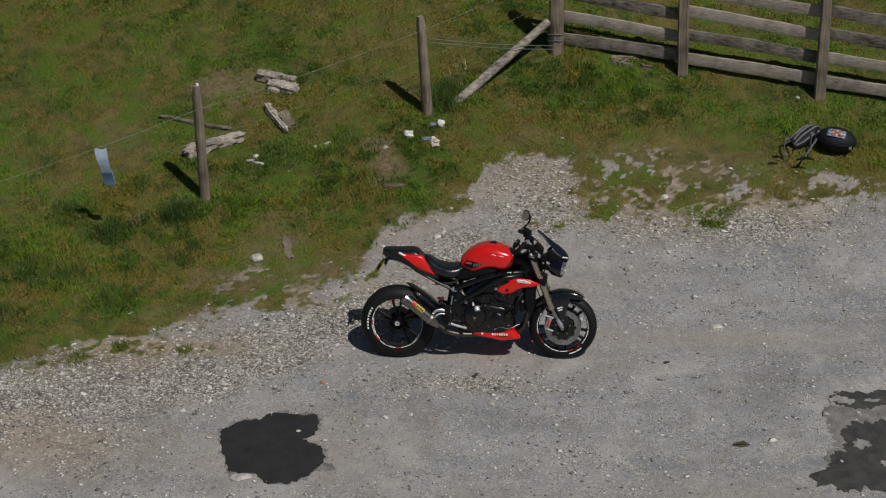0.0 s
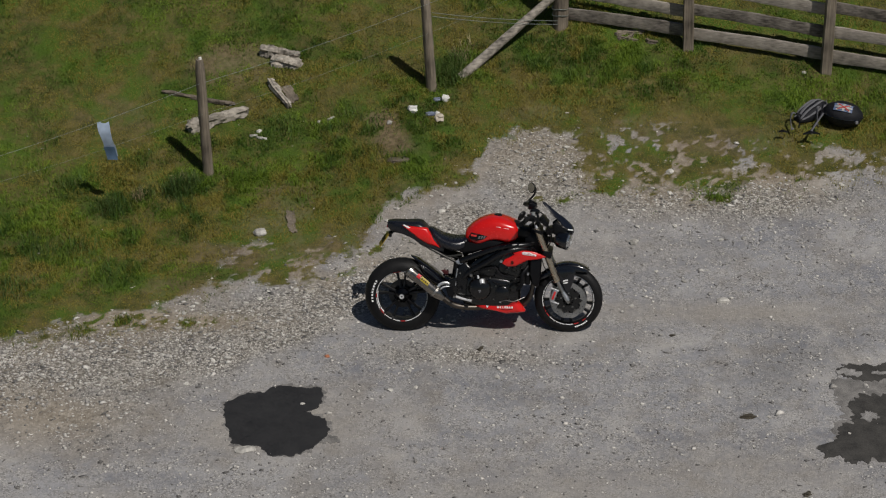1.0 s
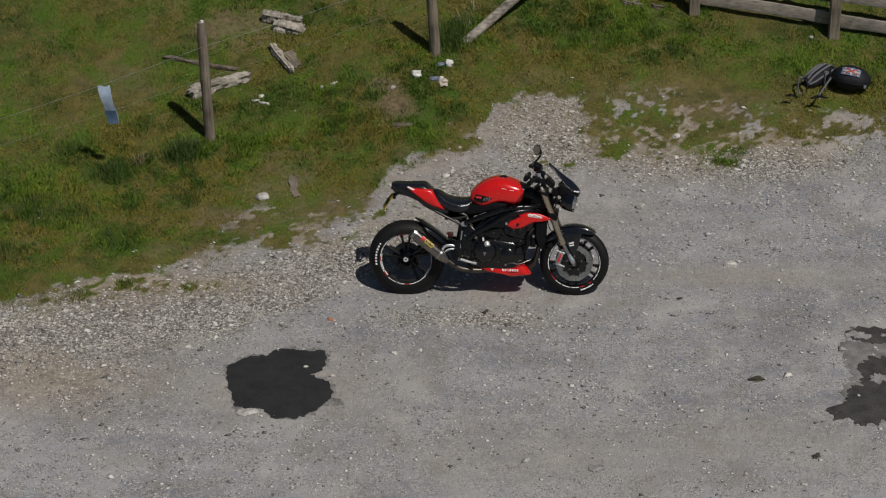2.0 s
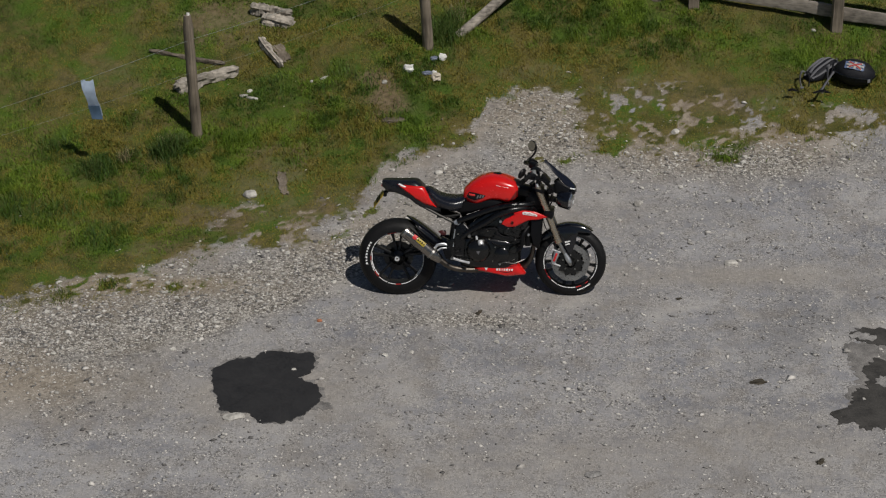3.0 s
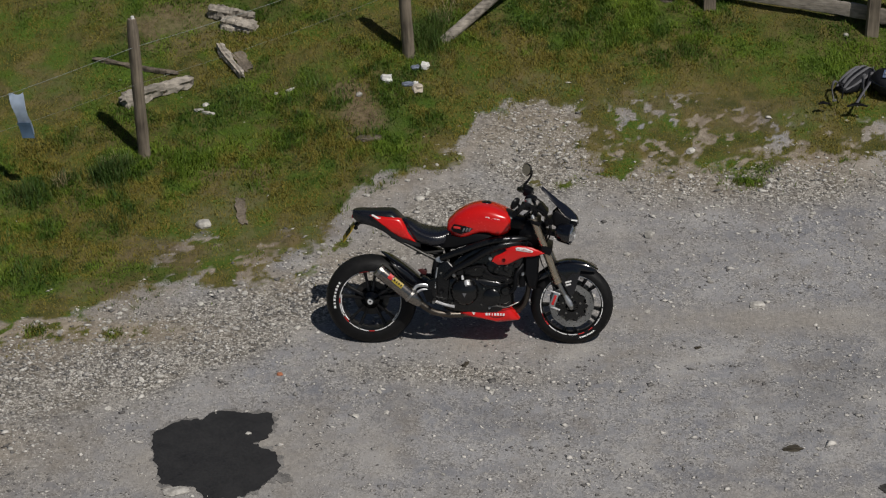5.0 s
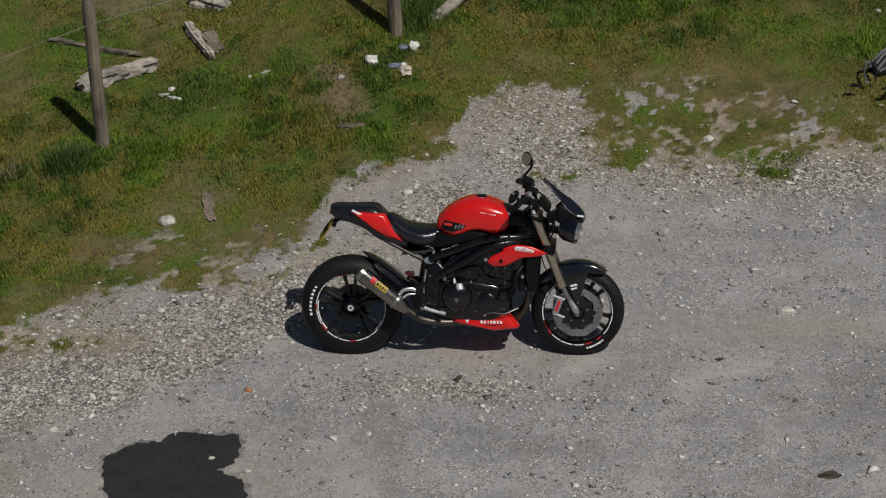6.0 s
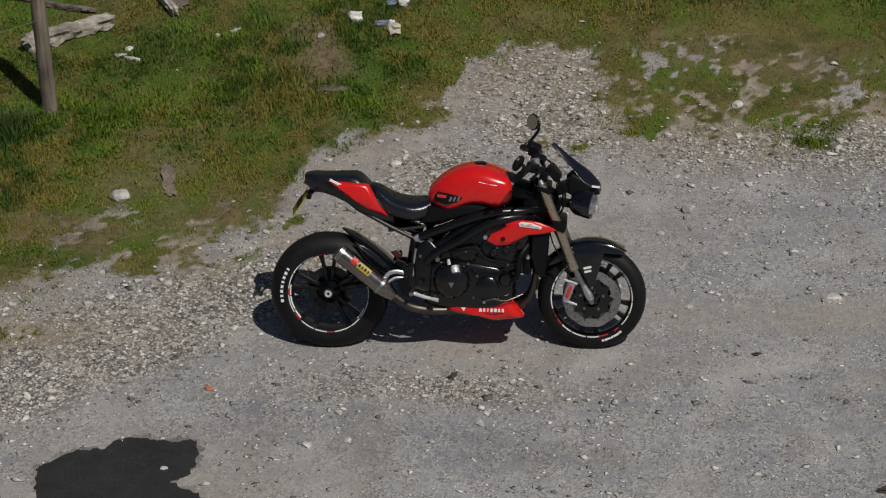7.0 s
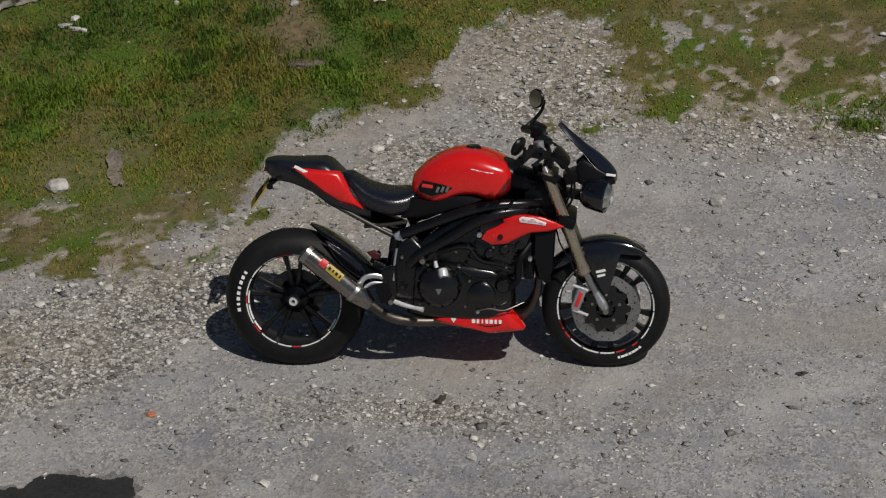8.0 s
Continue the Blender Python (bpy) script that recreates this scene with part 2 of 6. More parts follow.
    edge.operation = "MULTIPLY_ADD"
    edge.inputs[1].default_value = 0.8
    L.new(noise_at(14, 5).outputs["Fac"], edge.inputs[0])
    L.new(at.outputs["Fac"], edge.inputs[2])
    bare = N.new("ShaderNodeAttribute")
    bare.attribute_name = "bare"
    colour = blend(spread(edge.outputs[0], 0.75, 1.05), damp, moss)
    colour = blend(bare.outputs["Fac"], colour, blend(spread(noise_at(20, 5).outputs["Fac"], 0.35, 0.65), (0.1, 0.07, 0.042), (0.21, 0.157, 0.1)))
    L.new(colour, b.inputs["Base Color"])
    bump = N.new("ShaderNodeBump")
    bump.inputs["Strength"].default_value, bump.inputs["Distance"].default_value = 0.6, 0.005
    h = N.new("ShaderNodeMath")
    h.operation = "ADD"
    L.new(chips.outputs["Distance"], h.inputs[0])
    L.new(noise_at(60, 6).outputs["Fac"], h.inputs[1])
    L.new(h.outputs[0], bump.inputs["Height"])
    L.new(bump.outputs["Normal"], b.inputs["Normal"])
    return m


GROUND = ground_material()


# ---- mesh helpers ----
def finish(me, mat, smooth=True, angle=35):
    me.materials.append(mat)
    if smooth:
        me.polygons.foreach_set("use_smooth", [True] * len(me.polygons))
        me.set_sharp_from_angle(angle=radians(angle))
    return me


def part(name, bm, mat, parent, label="", smooth=True, angle=35):
    bmesh.ops.recalc_face_normals(bm, faces=bm.faces)
    me = bpy.data.meshes.new(name)
    bm.to_mesh(me)
    bm.free()
    ob = new(name, finish(me, mat, smooth, angle))
    ob.parent = parent
    return tagged(ob, label)


def thing(name, label, category, m=None, group=""):
    ob = new(name)
    ob.empty_display_size = 0.1
    if m:
        ob.matrix_world = m
    return tagged(ob, label, category, group)


def solid(name, bm, mat, label, category, m=None, group="", smooth=True, angle=35):
    ob = part(name, bm, mat, None, label, smooth, angle)
    tagged(ob, "", category, group)
    if m:
        ob.matrix_world = m
    return ob


def raw(name, verts, faces, mat):
    """A mesh from numpy arrays of corners and of faces with equally many corners."""
    me = bpy.data.meshes.new(name)
    k = faces.shape[1]
    me.vertices.add(len(verts))
    me.vertices.foreach_set("co", np.ascontiguousarray(verts, dtype=np.float32).ravel())
    me.loops.add(faces.size)
    me.loops.foreach_set("vertex_index", np.ascontiguousarray(faces, dtype=np.int32).ravel())
    me.polygons.add(len(faces))
    me.polygons.foreach_set("loop_start", np.arange(0, faces.size, k, dtype=np.int32))
    me.update(calc_edges=True)
    me.materials.append(mat)
    return me


def rings(bm, rows, caps=True, closed=False):
    """Skins rings of equally many points."""
    made = [[bm.verts.new(p) for p in row] for row in rows]
    n = len(made[0])
    pairs = list(zip(made, made[1:] + made[:1] if closed else made[1:]))
    for a, b in pairs:
        for i in range(n):
            bm.faces.new((a[i], a[(i + 1) % n], b[(i + 1) % n], b[i]))
    if caps and not closed:
        bm.faces.new(made[0])
        bm.faces.new(made[-1][::-1])
    return bm


def smooth_path(points, steps=6):
    """A Catmull-Rom curve through the points."""
    p = [Vector(q) for q in points]
    if len(p) < 3:
        return [p[0].lerp(p[-1], i / steps) for i in range(steps + 1)]
    p = [2 * p[0] - p[1]] + p + [2 * p[-1] - p[-2]]
    out = []
    for a, b, c, d in zip(p, p[1:], p[2:], p[3:]):
        for i in range(steps):
            t = i / steps
            out.append(0.5 * (2 * b + (c - a) * t + (2 * a - 5 * b + 4 * c - d) * t * t + (3 * b - a - 3 * c + d) * t ** 3))
    return out + [p[-2]]


def tube(points, r, n=12, steps=6, flat=None, bm=None, across=(0, 1, 0)):
    """A tube along a smooth path; r and flat may be lists (start to end): flat is the half width along `across`."""
    path = smooth_path(points, steps)
    bm = bm or bmesh.new()

    def at(v, t):
        if isinstance(v, (int, float)):
            return v
        k = t * (len(v) - 1)
        i = min(int(k), len(v) - 2)
        return v[i] + (v[i + 1] - v[i]) * (k - i)

    rows = []
    for i, p in enumerate(path):
        way = (path[min(i + 1, len(path) - 1)] - path[max(i - 1, 0)]).normalized()
        side = Vector(across)
        side = side - way * side.dot(way)
        if side.length < 0.05:
            side = Vector((1, 0, 0)) - way * way.x
        side.normalize()
        up = way.cross(side)
        t = i / (len(path) - 1)
        rn = at(r, t)
        rs = at(flat, t) if flat is not None else rn
        rows.append([p + side * (rs * math.cos(2 * math.pi * k / n)) + up * (rn * math.sin(2 * math.pi * k / n)) for k in range(n)])
    return rings(bm, rows)


def turned(profile, centre, n=48, axis="y", bm=None, arc=None):
    """A closed outline of (radius, along) turned about an axis through centre."""
    bm = bm or bmesh.new()
    rows = []
    span = arc or (0, 360)
    count = n if not arc else n + 1
    for i in range(count):
        a = radians(span[0] + (span[1] - span[0]) * i / n)
        row = []
        for r, h in profile:
            c, s = r * math.cos(a), r * math.sin(a)
            row.append(Vector(centre) + Vector({"y": (c, h, s), "x": (h, c, s), "z": (c, s, h)}[axis]))
        rows.append(row)
    return rings(bm, rows, caps=bool(arc), closed=not arc)


def box(size, m=None, bevel=0.003, bm=None):
    own = bmesh.new()
    bmesh.ops.create_cube(own, size=1)
    bmesh.ops.scale(own, vec=size, verts=own.verts)
    if bevel:
        bmesh.ops.bevel(own, geom=own.edges, offset=bevel, segments=2, affect="EDGES", profile=0.6)
    if m:
        bmesh.ops.transform(own, matrix=m, verts=own.verts)
    return merge(bm, own)


def merge(bm, own):
    if bm is None:
        return own
    me = bpy.data.meshes.new("tmp")
    own.to_mesh(me)
    own.free()
    bm.from_mesh(me)
    bpy.data.meshes.remove(me)
    return bm


def panel(outline, y_in, y_out, inset=0.25, bm=None, bulge=0.4):
    """A puffed plate in the x-z plane: flat back at y_in, rim, and a front that swells to y_out."""
    bm = bm or bmesh.new()
    pts = [Vector((x, 0, z)) for x, z in outline]
    mid = sum(pts, Vector()) / len(pts)
    rim = y_in + (y_out - y_in) * (1 - bulge)
    rows = [[Vector((p.x, y_in, p.z)) for p in pts], [Vector((p.x, rim, p.z)) for p in pts]]
    for k, part_of in ((inset * 0.4, 0.7), (inset, 1.0)):
        rows.append([Vector((p.x + (mid.x - p.x) * k, rim + (y_out - rim) * part_of, p.z + (mid.z - p.z) * k)) for p in pts])
    return rings(bm, rows)


def pod(stations, n=28, bm=None):
    """A body along x from stations (x, z low, z widest, z high, half width, roundness above, roundness below)."""
    bm = bm or bmesh.new()
    rows = []
    for x, lo, mid, hi, w, up, down in stations:
        row = []
        for k in range(n):
            a = 2 * math.pi * k / n
            c, s = math.cos(a), math.sin(a)
            e = up if s >= 0 else down
            y = w * math.copysign(abs(c) ** (2 / e), c)
            z = mid + (hi - mid if s >= 0 else mid - lo) * math.copysign(abs(s) ** (2 / e), s)
            row.append((x, y, z))
        rows.append(row)
    return rings(bm, rows)


def between(stations, steps=4):
    """Stations with smooth ones put in between."""
    out = []
    s = [np.array(r, float) for r in stations]
    s = [2 * s[0] - s[1]] + s + [2 * s[-1] - s[-2]]
    for a, b, c, d in zip(s, s[1:], s[2:], s[3:]):
        for i in range(steps):
            t = i / steps
            v = 0.5 * (2 * b + (c - a) * t + (2 * a - 5 * b + 4 * c - d) * t * t + (3 * b - a - 3 * c + d) * t ** 3)
            lin = b + (c - b) * t
            v[0], v[5], v[6] = lin[0], lin[5], lin[6]
            v[4] = max(0.004, v[4])
            out.append(tuple(v))
    return out + [tuple(s[-2])]


# ---- ground ----
def vnoise(x, y, seed=0):
    """Smooth random values between 0 and 1 over the plane, one cell a metre."""
    xi, yi = np.floor(x), np.floor(y)
    fx, fy = x - xi, y - yi
    fx, fy = fx * fx * (3 - 2 * fx), fy * fy * (3 - 2 * fy)

    def h(a, b):
        v = np.sin(a * 127.1 + b * 311.7 + seed * 74.7) * 43758.5453
        return v - np.floor(v)

    return (h(xi, yi) * (1 - fx) + h(xi + 1, yi) * fx) * (1 - fy) + (h(xi, yi + 1) * (1 - fx) + h(xi + 1, yi + 1) * fx) * fy


def fractal(x, y, scale, seed=0, octaves=4):
    total, amp, norm = 0, 1, 0
    for k in range(octaves):
        total, norm = total + amp * vnoise(x * scale * 2 ** k, y * scale * 2 ** k, seed + k), norm + amp
        amp *= 0.55
    return total / norm


EDGE_X = [-60, -4.3, -3.86, -3.42, -3.03, -2.72, -2.45, -2.3, -2.1, -1.71, -1.22, -1.0, -0.59, -0.2, -0.1, 0.15, 0.5, 0.75, 0.86, 1.1, 1.6, 2.2, 2.6, 3.0, 3.4, 60]
EDGE_Y = [-0.3, -0.33, -0.25, -0.14, 0.1, 0.32, 0.55, 0.68, 0.8, 0.95, 1.4, 1.95, 2.3, 2.55, 2.85, 3.0, 3.12, 2.95, 2.45, 2.2, 2.3, 2.35, 2.55, 2.5, 2.55, 2.5]
# worn ground where grass and moss grow in patches among the stones: centre and half widths
WORN = ((-1.8, 1.02, 0.7, 0.4), (1.55, 2.72, 0.95, 0.48), (2.85, 2.65, 0.9, 0.26), (-3.0, 0.05, 0.8, 0.16))
# single cushions of moss and tufts
CUSHIONS = ((-1.96, 1.13, 0.17, 0.11), (-1.93, 0.76, 0.15, 0.09), (-1.4, 1.33, 0.14, 0.08), (-2.3, 0.86, 0.14, 0.1), (-3.23, 0.02, 0.11, 0.06), (-2.66, 0.01, 0.1, 0.05),
            (0.94, 2.62, 0.14, 0.2), (1.06, 2.33, 0.13, 0.12), (1.6, 2.73, 0.2, 0.1), (1.84, 2.45, 0.24, 0.17), (2.06, 2.12, 0.12, 0.07), (1.98, 2.78, 0.18, 0.1), (1.5, 2.42, 0.1, 0.08),
            (2.52, 2.74, 0.22, 0.14), (2.8, 2.54, 0.16, 0.08), (3.2, 2.62, 0.2, 0.1), (0.62, 2.07, 0.09, 0.045), (0.4, 2.1, 0.07, 0.04), (-1.08, 1.24, 0.06, 0.05), (-1.62, 1.12, 0.08, 0.06))


def hump(x, y, cx, cy, rx, ry):
    return np.exp(-((x - cx) / rx) ** 2 - ((y - cy) / ry) ** 2)


def worn(x, y):
    """1 in the trodden ground between the grass and the gravel."""
    return np.clip(1.5 * sum(hump(x, y, *w) for w in WORN), 0, 1)


def turf(x, y):
    """1 where grass grows, 0 on the gravel."""
    x, y = np.asarray(x, float), np.asarray(y, float)
    d = y - np.interp(x, EDGE_X, EDGE_Y)
    d = d + (0.9 * (fractal(x, y, 3.0, 3, 5) - 0.5) + 0.6 * (fractal(x, y, 9.0, 5) - 0.5)) * np.exp(-((d - 0.05) / 0.5) ** 2)
    solid = np.clip(d / 0.26 * 0.5 + 0.45, 0, 1)
    w = worn(x, y)
    u, v = 0.8 * x - 0.6 * y, 0.6 * x + 0.8 * y
    speckle = 0.3 * fractal(u, v, 3.1, 141, 4) + 0.35 * fractal(v, u, 8.3, 143, 3) + 0.35 * fractal(u, v, 21.0, 145, 2)
    solid = solid * (1 - 0.97 * w * np.clip(11 * (speckle - 0.46), 0, 1))
    moss = np.clip(6 * (0.53 - speckle), 0, 0.7) * w
    fray = 4.2 * (0.5 * fractal(u, v, 8.0, 147, 4) + 0.5 * fractal(v, u, 24.0, 149, 3) - 0.5)
    for cx, cy, rx, ry in CUSHIONS:
        moss = np.maximum(moss, np.clip(0.8 * (1.25 - 0.7 * np.sqrt(((x - cx) / rx) ** 2 + ((y - cy) / ry) ** 2) + fray), 0, 0.95))
    return np.maximum(solid, moss)


BAND_X, BAND_Y = [-60, -4.2, -3.4, -2.4, -1.6, -1.0, -0.5, 0.3, 60], [-0.85, -0.8, -0.52, -0.28, 0.2, 0.75, 1.5, 2.1, 2.1]


def stony(x, y):
    """1 where the gravel is coarse and loose, 0 where traffic has packed it."""
    band = np.exp(-((y - np.interp(x, BAND_X, BAND_Y)) / (0.42 + 0.12 * np.clip(-x - 1, 0, 2))) ** 2) * np.clip(1.25 - (x + 0.9) * 0.9, 0, 1)
    foot = 0.5 * hump(x, y, -0.1, -0.4, 1.2, 0.2)
    notch = hump(x, y, 0.45, 2.55, 0.55, 0.6)
    verge = 0.7 * hump(x, y, 2.0, 2.15, 1.6, 0.35)
    shoulder = 0.6 * hump(x, y, -3.3, -1.25, 0.8, 0.6)
    return np.clip(np.maximum.reduce([band, foot, notch, verge, shoulder]) * (0.3 + 1.4 * fractal(x, y, 1.3, 83)) * (1 - 0.7 * dusty(x, y)), 0, 1)


def dusty(x, y):
    """1 where fine beige dust covers the stones: the wheel tracks and the ground about the tar patch."""
    out = np.maximum.reduce([0.9 * hump(x, y, -1.55, -1.4, 0.85, 0.5), 0.95 * hump(x, y, 1.9, 0.3, 1.3, 0.2), 0.7 * hump(x, y, 0.2, -0.02, 1.2, 0.22), 0.6 * hump(x, y, 0.9, 1.2, 0.9, 0.35),
                             0.6 * hump(x, y, -0.75, 1.35, 0.5, 0.4), 0.6 * hump(x, y, 0.6, -2.2, 1.8, 0.5), 0.6 * hump(x, y, 2.4, -1.9, 0.9, 0.4)])
    return np.clip(out * (0.35 + 1.3 * fractal(x, y * 1.8, 1.4, 161, 4)), 0, 0.9)


def earthy(x, y):
    """1 where brown earth shows between the stones, along the foot of the bank."""
    gap = np.interp(x, EDGE_X, EDGE_Y) - y
    foot = np.maximum.reduce([0.5 * np.exp(-((gap - 0.1) / 0.35) ** 2), worn(x, y), 0.6 * hump(x, y, -3.7, -1.35, 0.9, 0.5)])
    return np.clip(foot * np.clip(3.2 * fractal(x, y, 2.1, 121, 5) - 0.85, 0, 1), 0, 0.85)


def bare(x, y):
    """1 on the patches of bare brown soil in the grass."""
    out = np.zeros(np.shape(x))
    for cx, cy, rx, ry, s in ((-1.25, 3.2, 0.17, 0.22, 0.8), (-1.15, 3.02, 0.2, 0.2, 0.9), (-1.03, 2.85, 0.22, 0.2, 0.85), (-2.85, 4.05, 0.5, 0.28, 0.8), (-2.0, 2.2, 0.3, 0.16, 0.55), (-2.05, 1.7, 0.34, 0.3, 0.65), (-1.5, 1.45, 0.35, 0.2, 0.6), (-2.5, 1.1, 0.32, 0.22, 0.7), (-1.9, 1.2, 0.4, 0.2, 0.6), (-2.9, 0.55, 0.3, 0.16, 0.5), (1.3, 3.1, 0.45, 0.2, 0.5), (2.1, 2.95, 0.4, 0.2, 0.5), (0.4, 3.35, 0.35, 0.14, 0.45), (-0.9, 2.25, 0.2, 0.12, 0.5), (-3.9, 3.3, 0.4, 0.25, 0.4), (2.6, 3.0, 0.25, 0.2, 0.4)):
        d = ((x - cx) / rx) ** 2 + ((y - cy) / ry) ** 2 + 3.6 * (fractal(0.8 * np.asarray(x) - 0.6 * np.asarray(y), 0.6 * np.asarray(x) + 0.8 * np.asarray(y), 6.0, 9) - 0.5)
        out = np.maximum(out, 0.85 * s * np.clip((1.5 - d) * 0.6, 0, 1))
    return out


def height(x, y):
    """The ground: a gentle slope up to the verge, a bank beyond it, level far away."""
    x, y = np.asarray(x, float), np.asarray(y, float)
    z = 0.13 * np.clip(y, -5, None) + 0.13 * 4 * np.where(y < -5, np.exp(np.minimum(y + 5, 0) / 4) - 1, 0)
    bank = np.where(y < 0.9, 0, np.where(y < 3.7, 0.045 * (y - 0.9) ** 2, 0.3528 + 0.252 * (y - 3.7)))
    z = z + bank
    far = np.clip(y - 7, 0, None)
    z = z - 0.382 * (far - 6 * (1 - np.exp(-far / 6)))
    g = turf(x, y) * (np.abs(x) < 12) * (np.abs(y) < 12)
    z = z + g * (0.07 * (fractal(x, y, 1.1, 21) - 0.5) + 0.03 * (fractal(x, y, 5, 31) - 0.5))
    return z + 0.012 * (fractal(x, y, 2.2, 41) - 0.5) * (1 - g)


def ground_at(x, y):
    return float(height(np.array([x]), np.array([y]))[0])


def spaced(lo, hi, step, end):
    inner = np.arange(lo, hi + step / 2, step)
    out = [step * 1.3]
    while hi + sum(out) < end:
        out.append(out[-1] * 1.25)
    outer = np.cumsum(out)
    return np.concatenate([lo - outer[::-1], inner, hi + outer])


gx, gy = np.meshgrid(spaced(-6, 5.5, 0.035, 1500), spaced(-3.5, 6.5, 0.035, 1500))
gv = np.stack([gx.ravel(), gy.ravel(), height(gx, gy).ravel()], 1)
nx, ny = gx.shape[1], gx.shape[0]
cell = (np.arange(ny - 1)[:, None] * nx + np.arange(nx - 1)[None]).ravel()
ground_mesh = raw("ground", gv, np.stack([cell, cell + 1, cell + nx + 1, cell + nx], 1), GROUND)
for key, values in (("turf", turf(gx, gy).ravel()), ("bare", bare(gx, gy).ravel()), ("stony", stony(gx, gy).ravel()), ("earthy", earthy(gx, gy).ravel()), ("dusty", dusty(gx, gy).ravel())):
    ground_mesh.attributes.new(key, "FLOAT", "POINT").data.foreach_set("value", values.astype(np.float32))
ground_mesh.polygons.foreach_set("use_smooth", [True] * len(ground_mesh.polygons))
tagged(new("ground", ground_mesh), "grey gravel lay-by running up into a mossy grass bank", "ground", kind="structure")


def ragged(outline, seed, amp, lift, steps=14):
    """A flat sheet a few millimetres over the ground with a frayed outline."""
    pts = []
    for (x0, y0), (x1, y1) in zip(outline, outline[1:] + outline[:1]):
        for i in range(steps):
            t = i / steps
            x, y = x0 + (x1 - x0) * t, y0 + (y1 - y0) * t
            n = Vector((y1 - y0, x0 - x1)).normalized()
            pts.append((x, y, n.x, n.y))
    q = np.array(pts)
    k = amp * 5 * (0.4 * fractal(q[:, 0], q[:, 1], 6.0, seed, 3) + 0.6 * fractal(q[:, 0], q[:, 1], 30.0, seed, 4) - 0.5)
    pts = [(float(a + n * m), float(b + o * m)) for (a, b, n, o), m in zip(q, k)]
    cx, cy = sum(p[0] for p in pts) / len(pts), sum(p[1] for p in pts) / len(pts)
    rows = []
    p = np.array(pts)
    for k in (1.0, 0.985, 0.8, 0.6, 0.4, 0.2, 0.04):
        q = np.array([cx, cy]) + (p - np.array([cx, cy])) * k
        z = height(q[:, 0], q[:, 1]) + (-0.002 if k == 1.0 else lift)
        rows.append([(float(a), float(b), float(c)) for (a, b), c in zip(q, z)])
    return rings(bmesh.new(), rows)


def stain(name, outline, seed, amp, label, mat=None, lift=0.006):
    bm = ragged(outline, seed, amp, lift)
    bm.faces.ensure_lookup_table()
    return tagged(solid(name, bm, mat or WET, label, "patch"), kind="structure")


def grown(outline, k):
    cx, cy = sum(p[0] for p in outline) / len(outline), sum(p[1] for p in outline) / len(outline)
    return [(cx + (x - cx) * k, cy + (y - cy) * k) for x, y in outline]


MAIN_PATCH = [(-2.15, -1.16), (-2.1, -1.09), (-1.96, -1.0), (-1.8, -0.985), (-1.76, -0.905), (-1.67, -0.875), (-1.5, -0.91), (-1.33, -0.89), (-1.3, -1.04), (-1.32, -1.17), (-1.41, -1.235), (-1.36, -1.28),
              (-1.25, -1.33), (-1.19, -1.48), (-1.22, -1.6), (-1.33, -1.75), (-1.46, -1.84), (-1.67, -1.83), (-1.76, -1.72), (-1.98, -1.7), (-2.02, -1.57), (-2.08, -1.4)]
stain("damp_patch", grown(MAIN_PATCH, 1.03), 15, 0.04, "darker damp gravel round the tar patch", HALO, 0.003)
stain("tar_patch", MAIN_PATCH, 5, 0.016, "near-black damp tar patch with a frayed edge on gravel")
stain("tar_patch", [(-1.2, -1.55), (-1.13, -1.56), (-1.1, -1.63), (-1.17, -1.66), (-1.23, -1.63)], 27, 0.02, "small torn-off crumb of the tar patch", HALO, 0.004)
SIDE_PATCH = [(2.79, -1.62), (2.93, -1.52), (2.96, -1.35), (3.1, -1.22), (3.12, -0.98), (3.25, -0.85), (3.5, -0.78), (4.1, -0.8), (4.1, -1.75), (3.25, -1.74), (3.07, -1.8), (2.93, -1.71)]
stain("damp_patch", [(2.98, -0.72), (3.2, -0.55), (4.1, -0.5), (4.15, -1.8), (3.2, -1.78), (2.9, -1.6), (3.0, -1.2), (3.02, -0.95)], 18, 0.07, "darker damp gravel round the broad patch", HALO, 0.003)
stain("tar_patch", SIDE_PATCH, 8, 0.06, "broad blackened damp patch on the gravel edge", GRIME)
stain("tar_patch", [(3.0, -0.5), (3.1, -0.46), (3.3, -0.47), (3.5, -0.4), (4.1, -0.34), (4.1, -0.62), (3.55, -0.6), (3.3, -0.68), (3.08, -0.62)], 9, 0.035, "narrow blackened strip on the gravel edge", GRIME, 0.007)
for bx, by, bw, bh, bs in ((3.24, -1.17, 0.09, 0.06, 31), (3.12, -0.56, 0.11, 0.05, 32), (3.45, -1.4, 0.1, 0.05, 33), (3.6, -0.98, 0.12, 0.05, 34), (3.38, -0.55, 0.07, 0.03, 35)):
    stain("dry_island", [(bx + bw * math.cos(a), by + bh * math.sin(a)) for a in (2 * math.pi * k / 7 for k in range(7))], bs, 0.03, "dry pale island of gravel in the tar", DRY, 0.011)


# ---- the motorcycle: x runs forward, y to its left, z up; it leans on its side stand ----
bike = thing("motorcycle", "red and black sports motorcycle leaning on its side stand", "motorcycle",
             pose(0.0, 0.0, -0.012, -12, 0, 0))
REAR, FRONT = Vector((-0.722, 0, 0.319)), Vector((0.737, 0, 0.302))


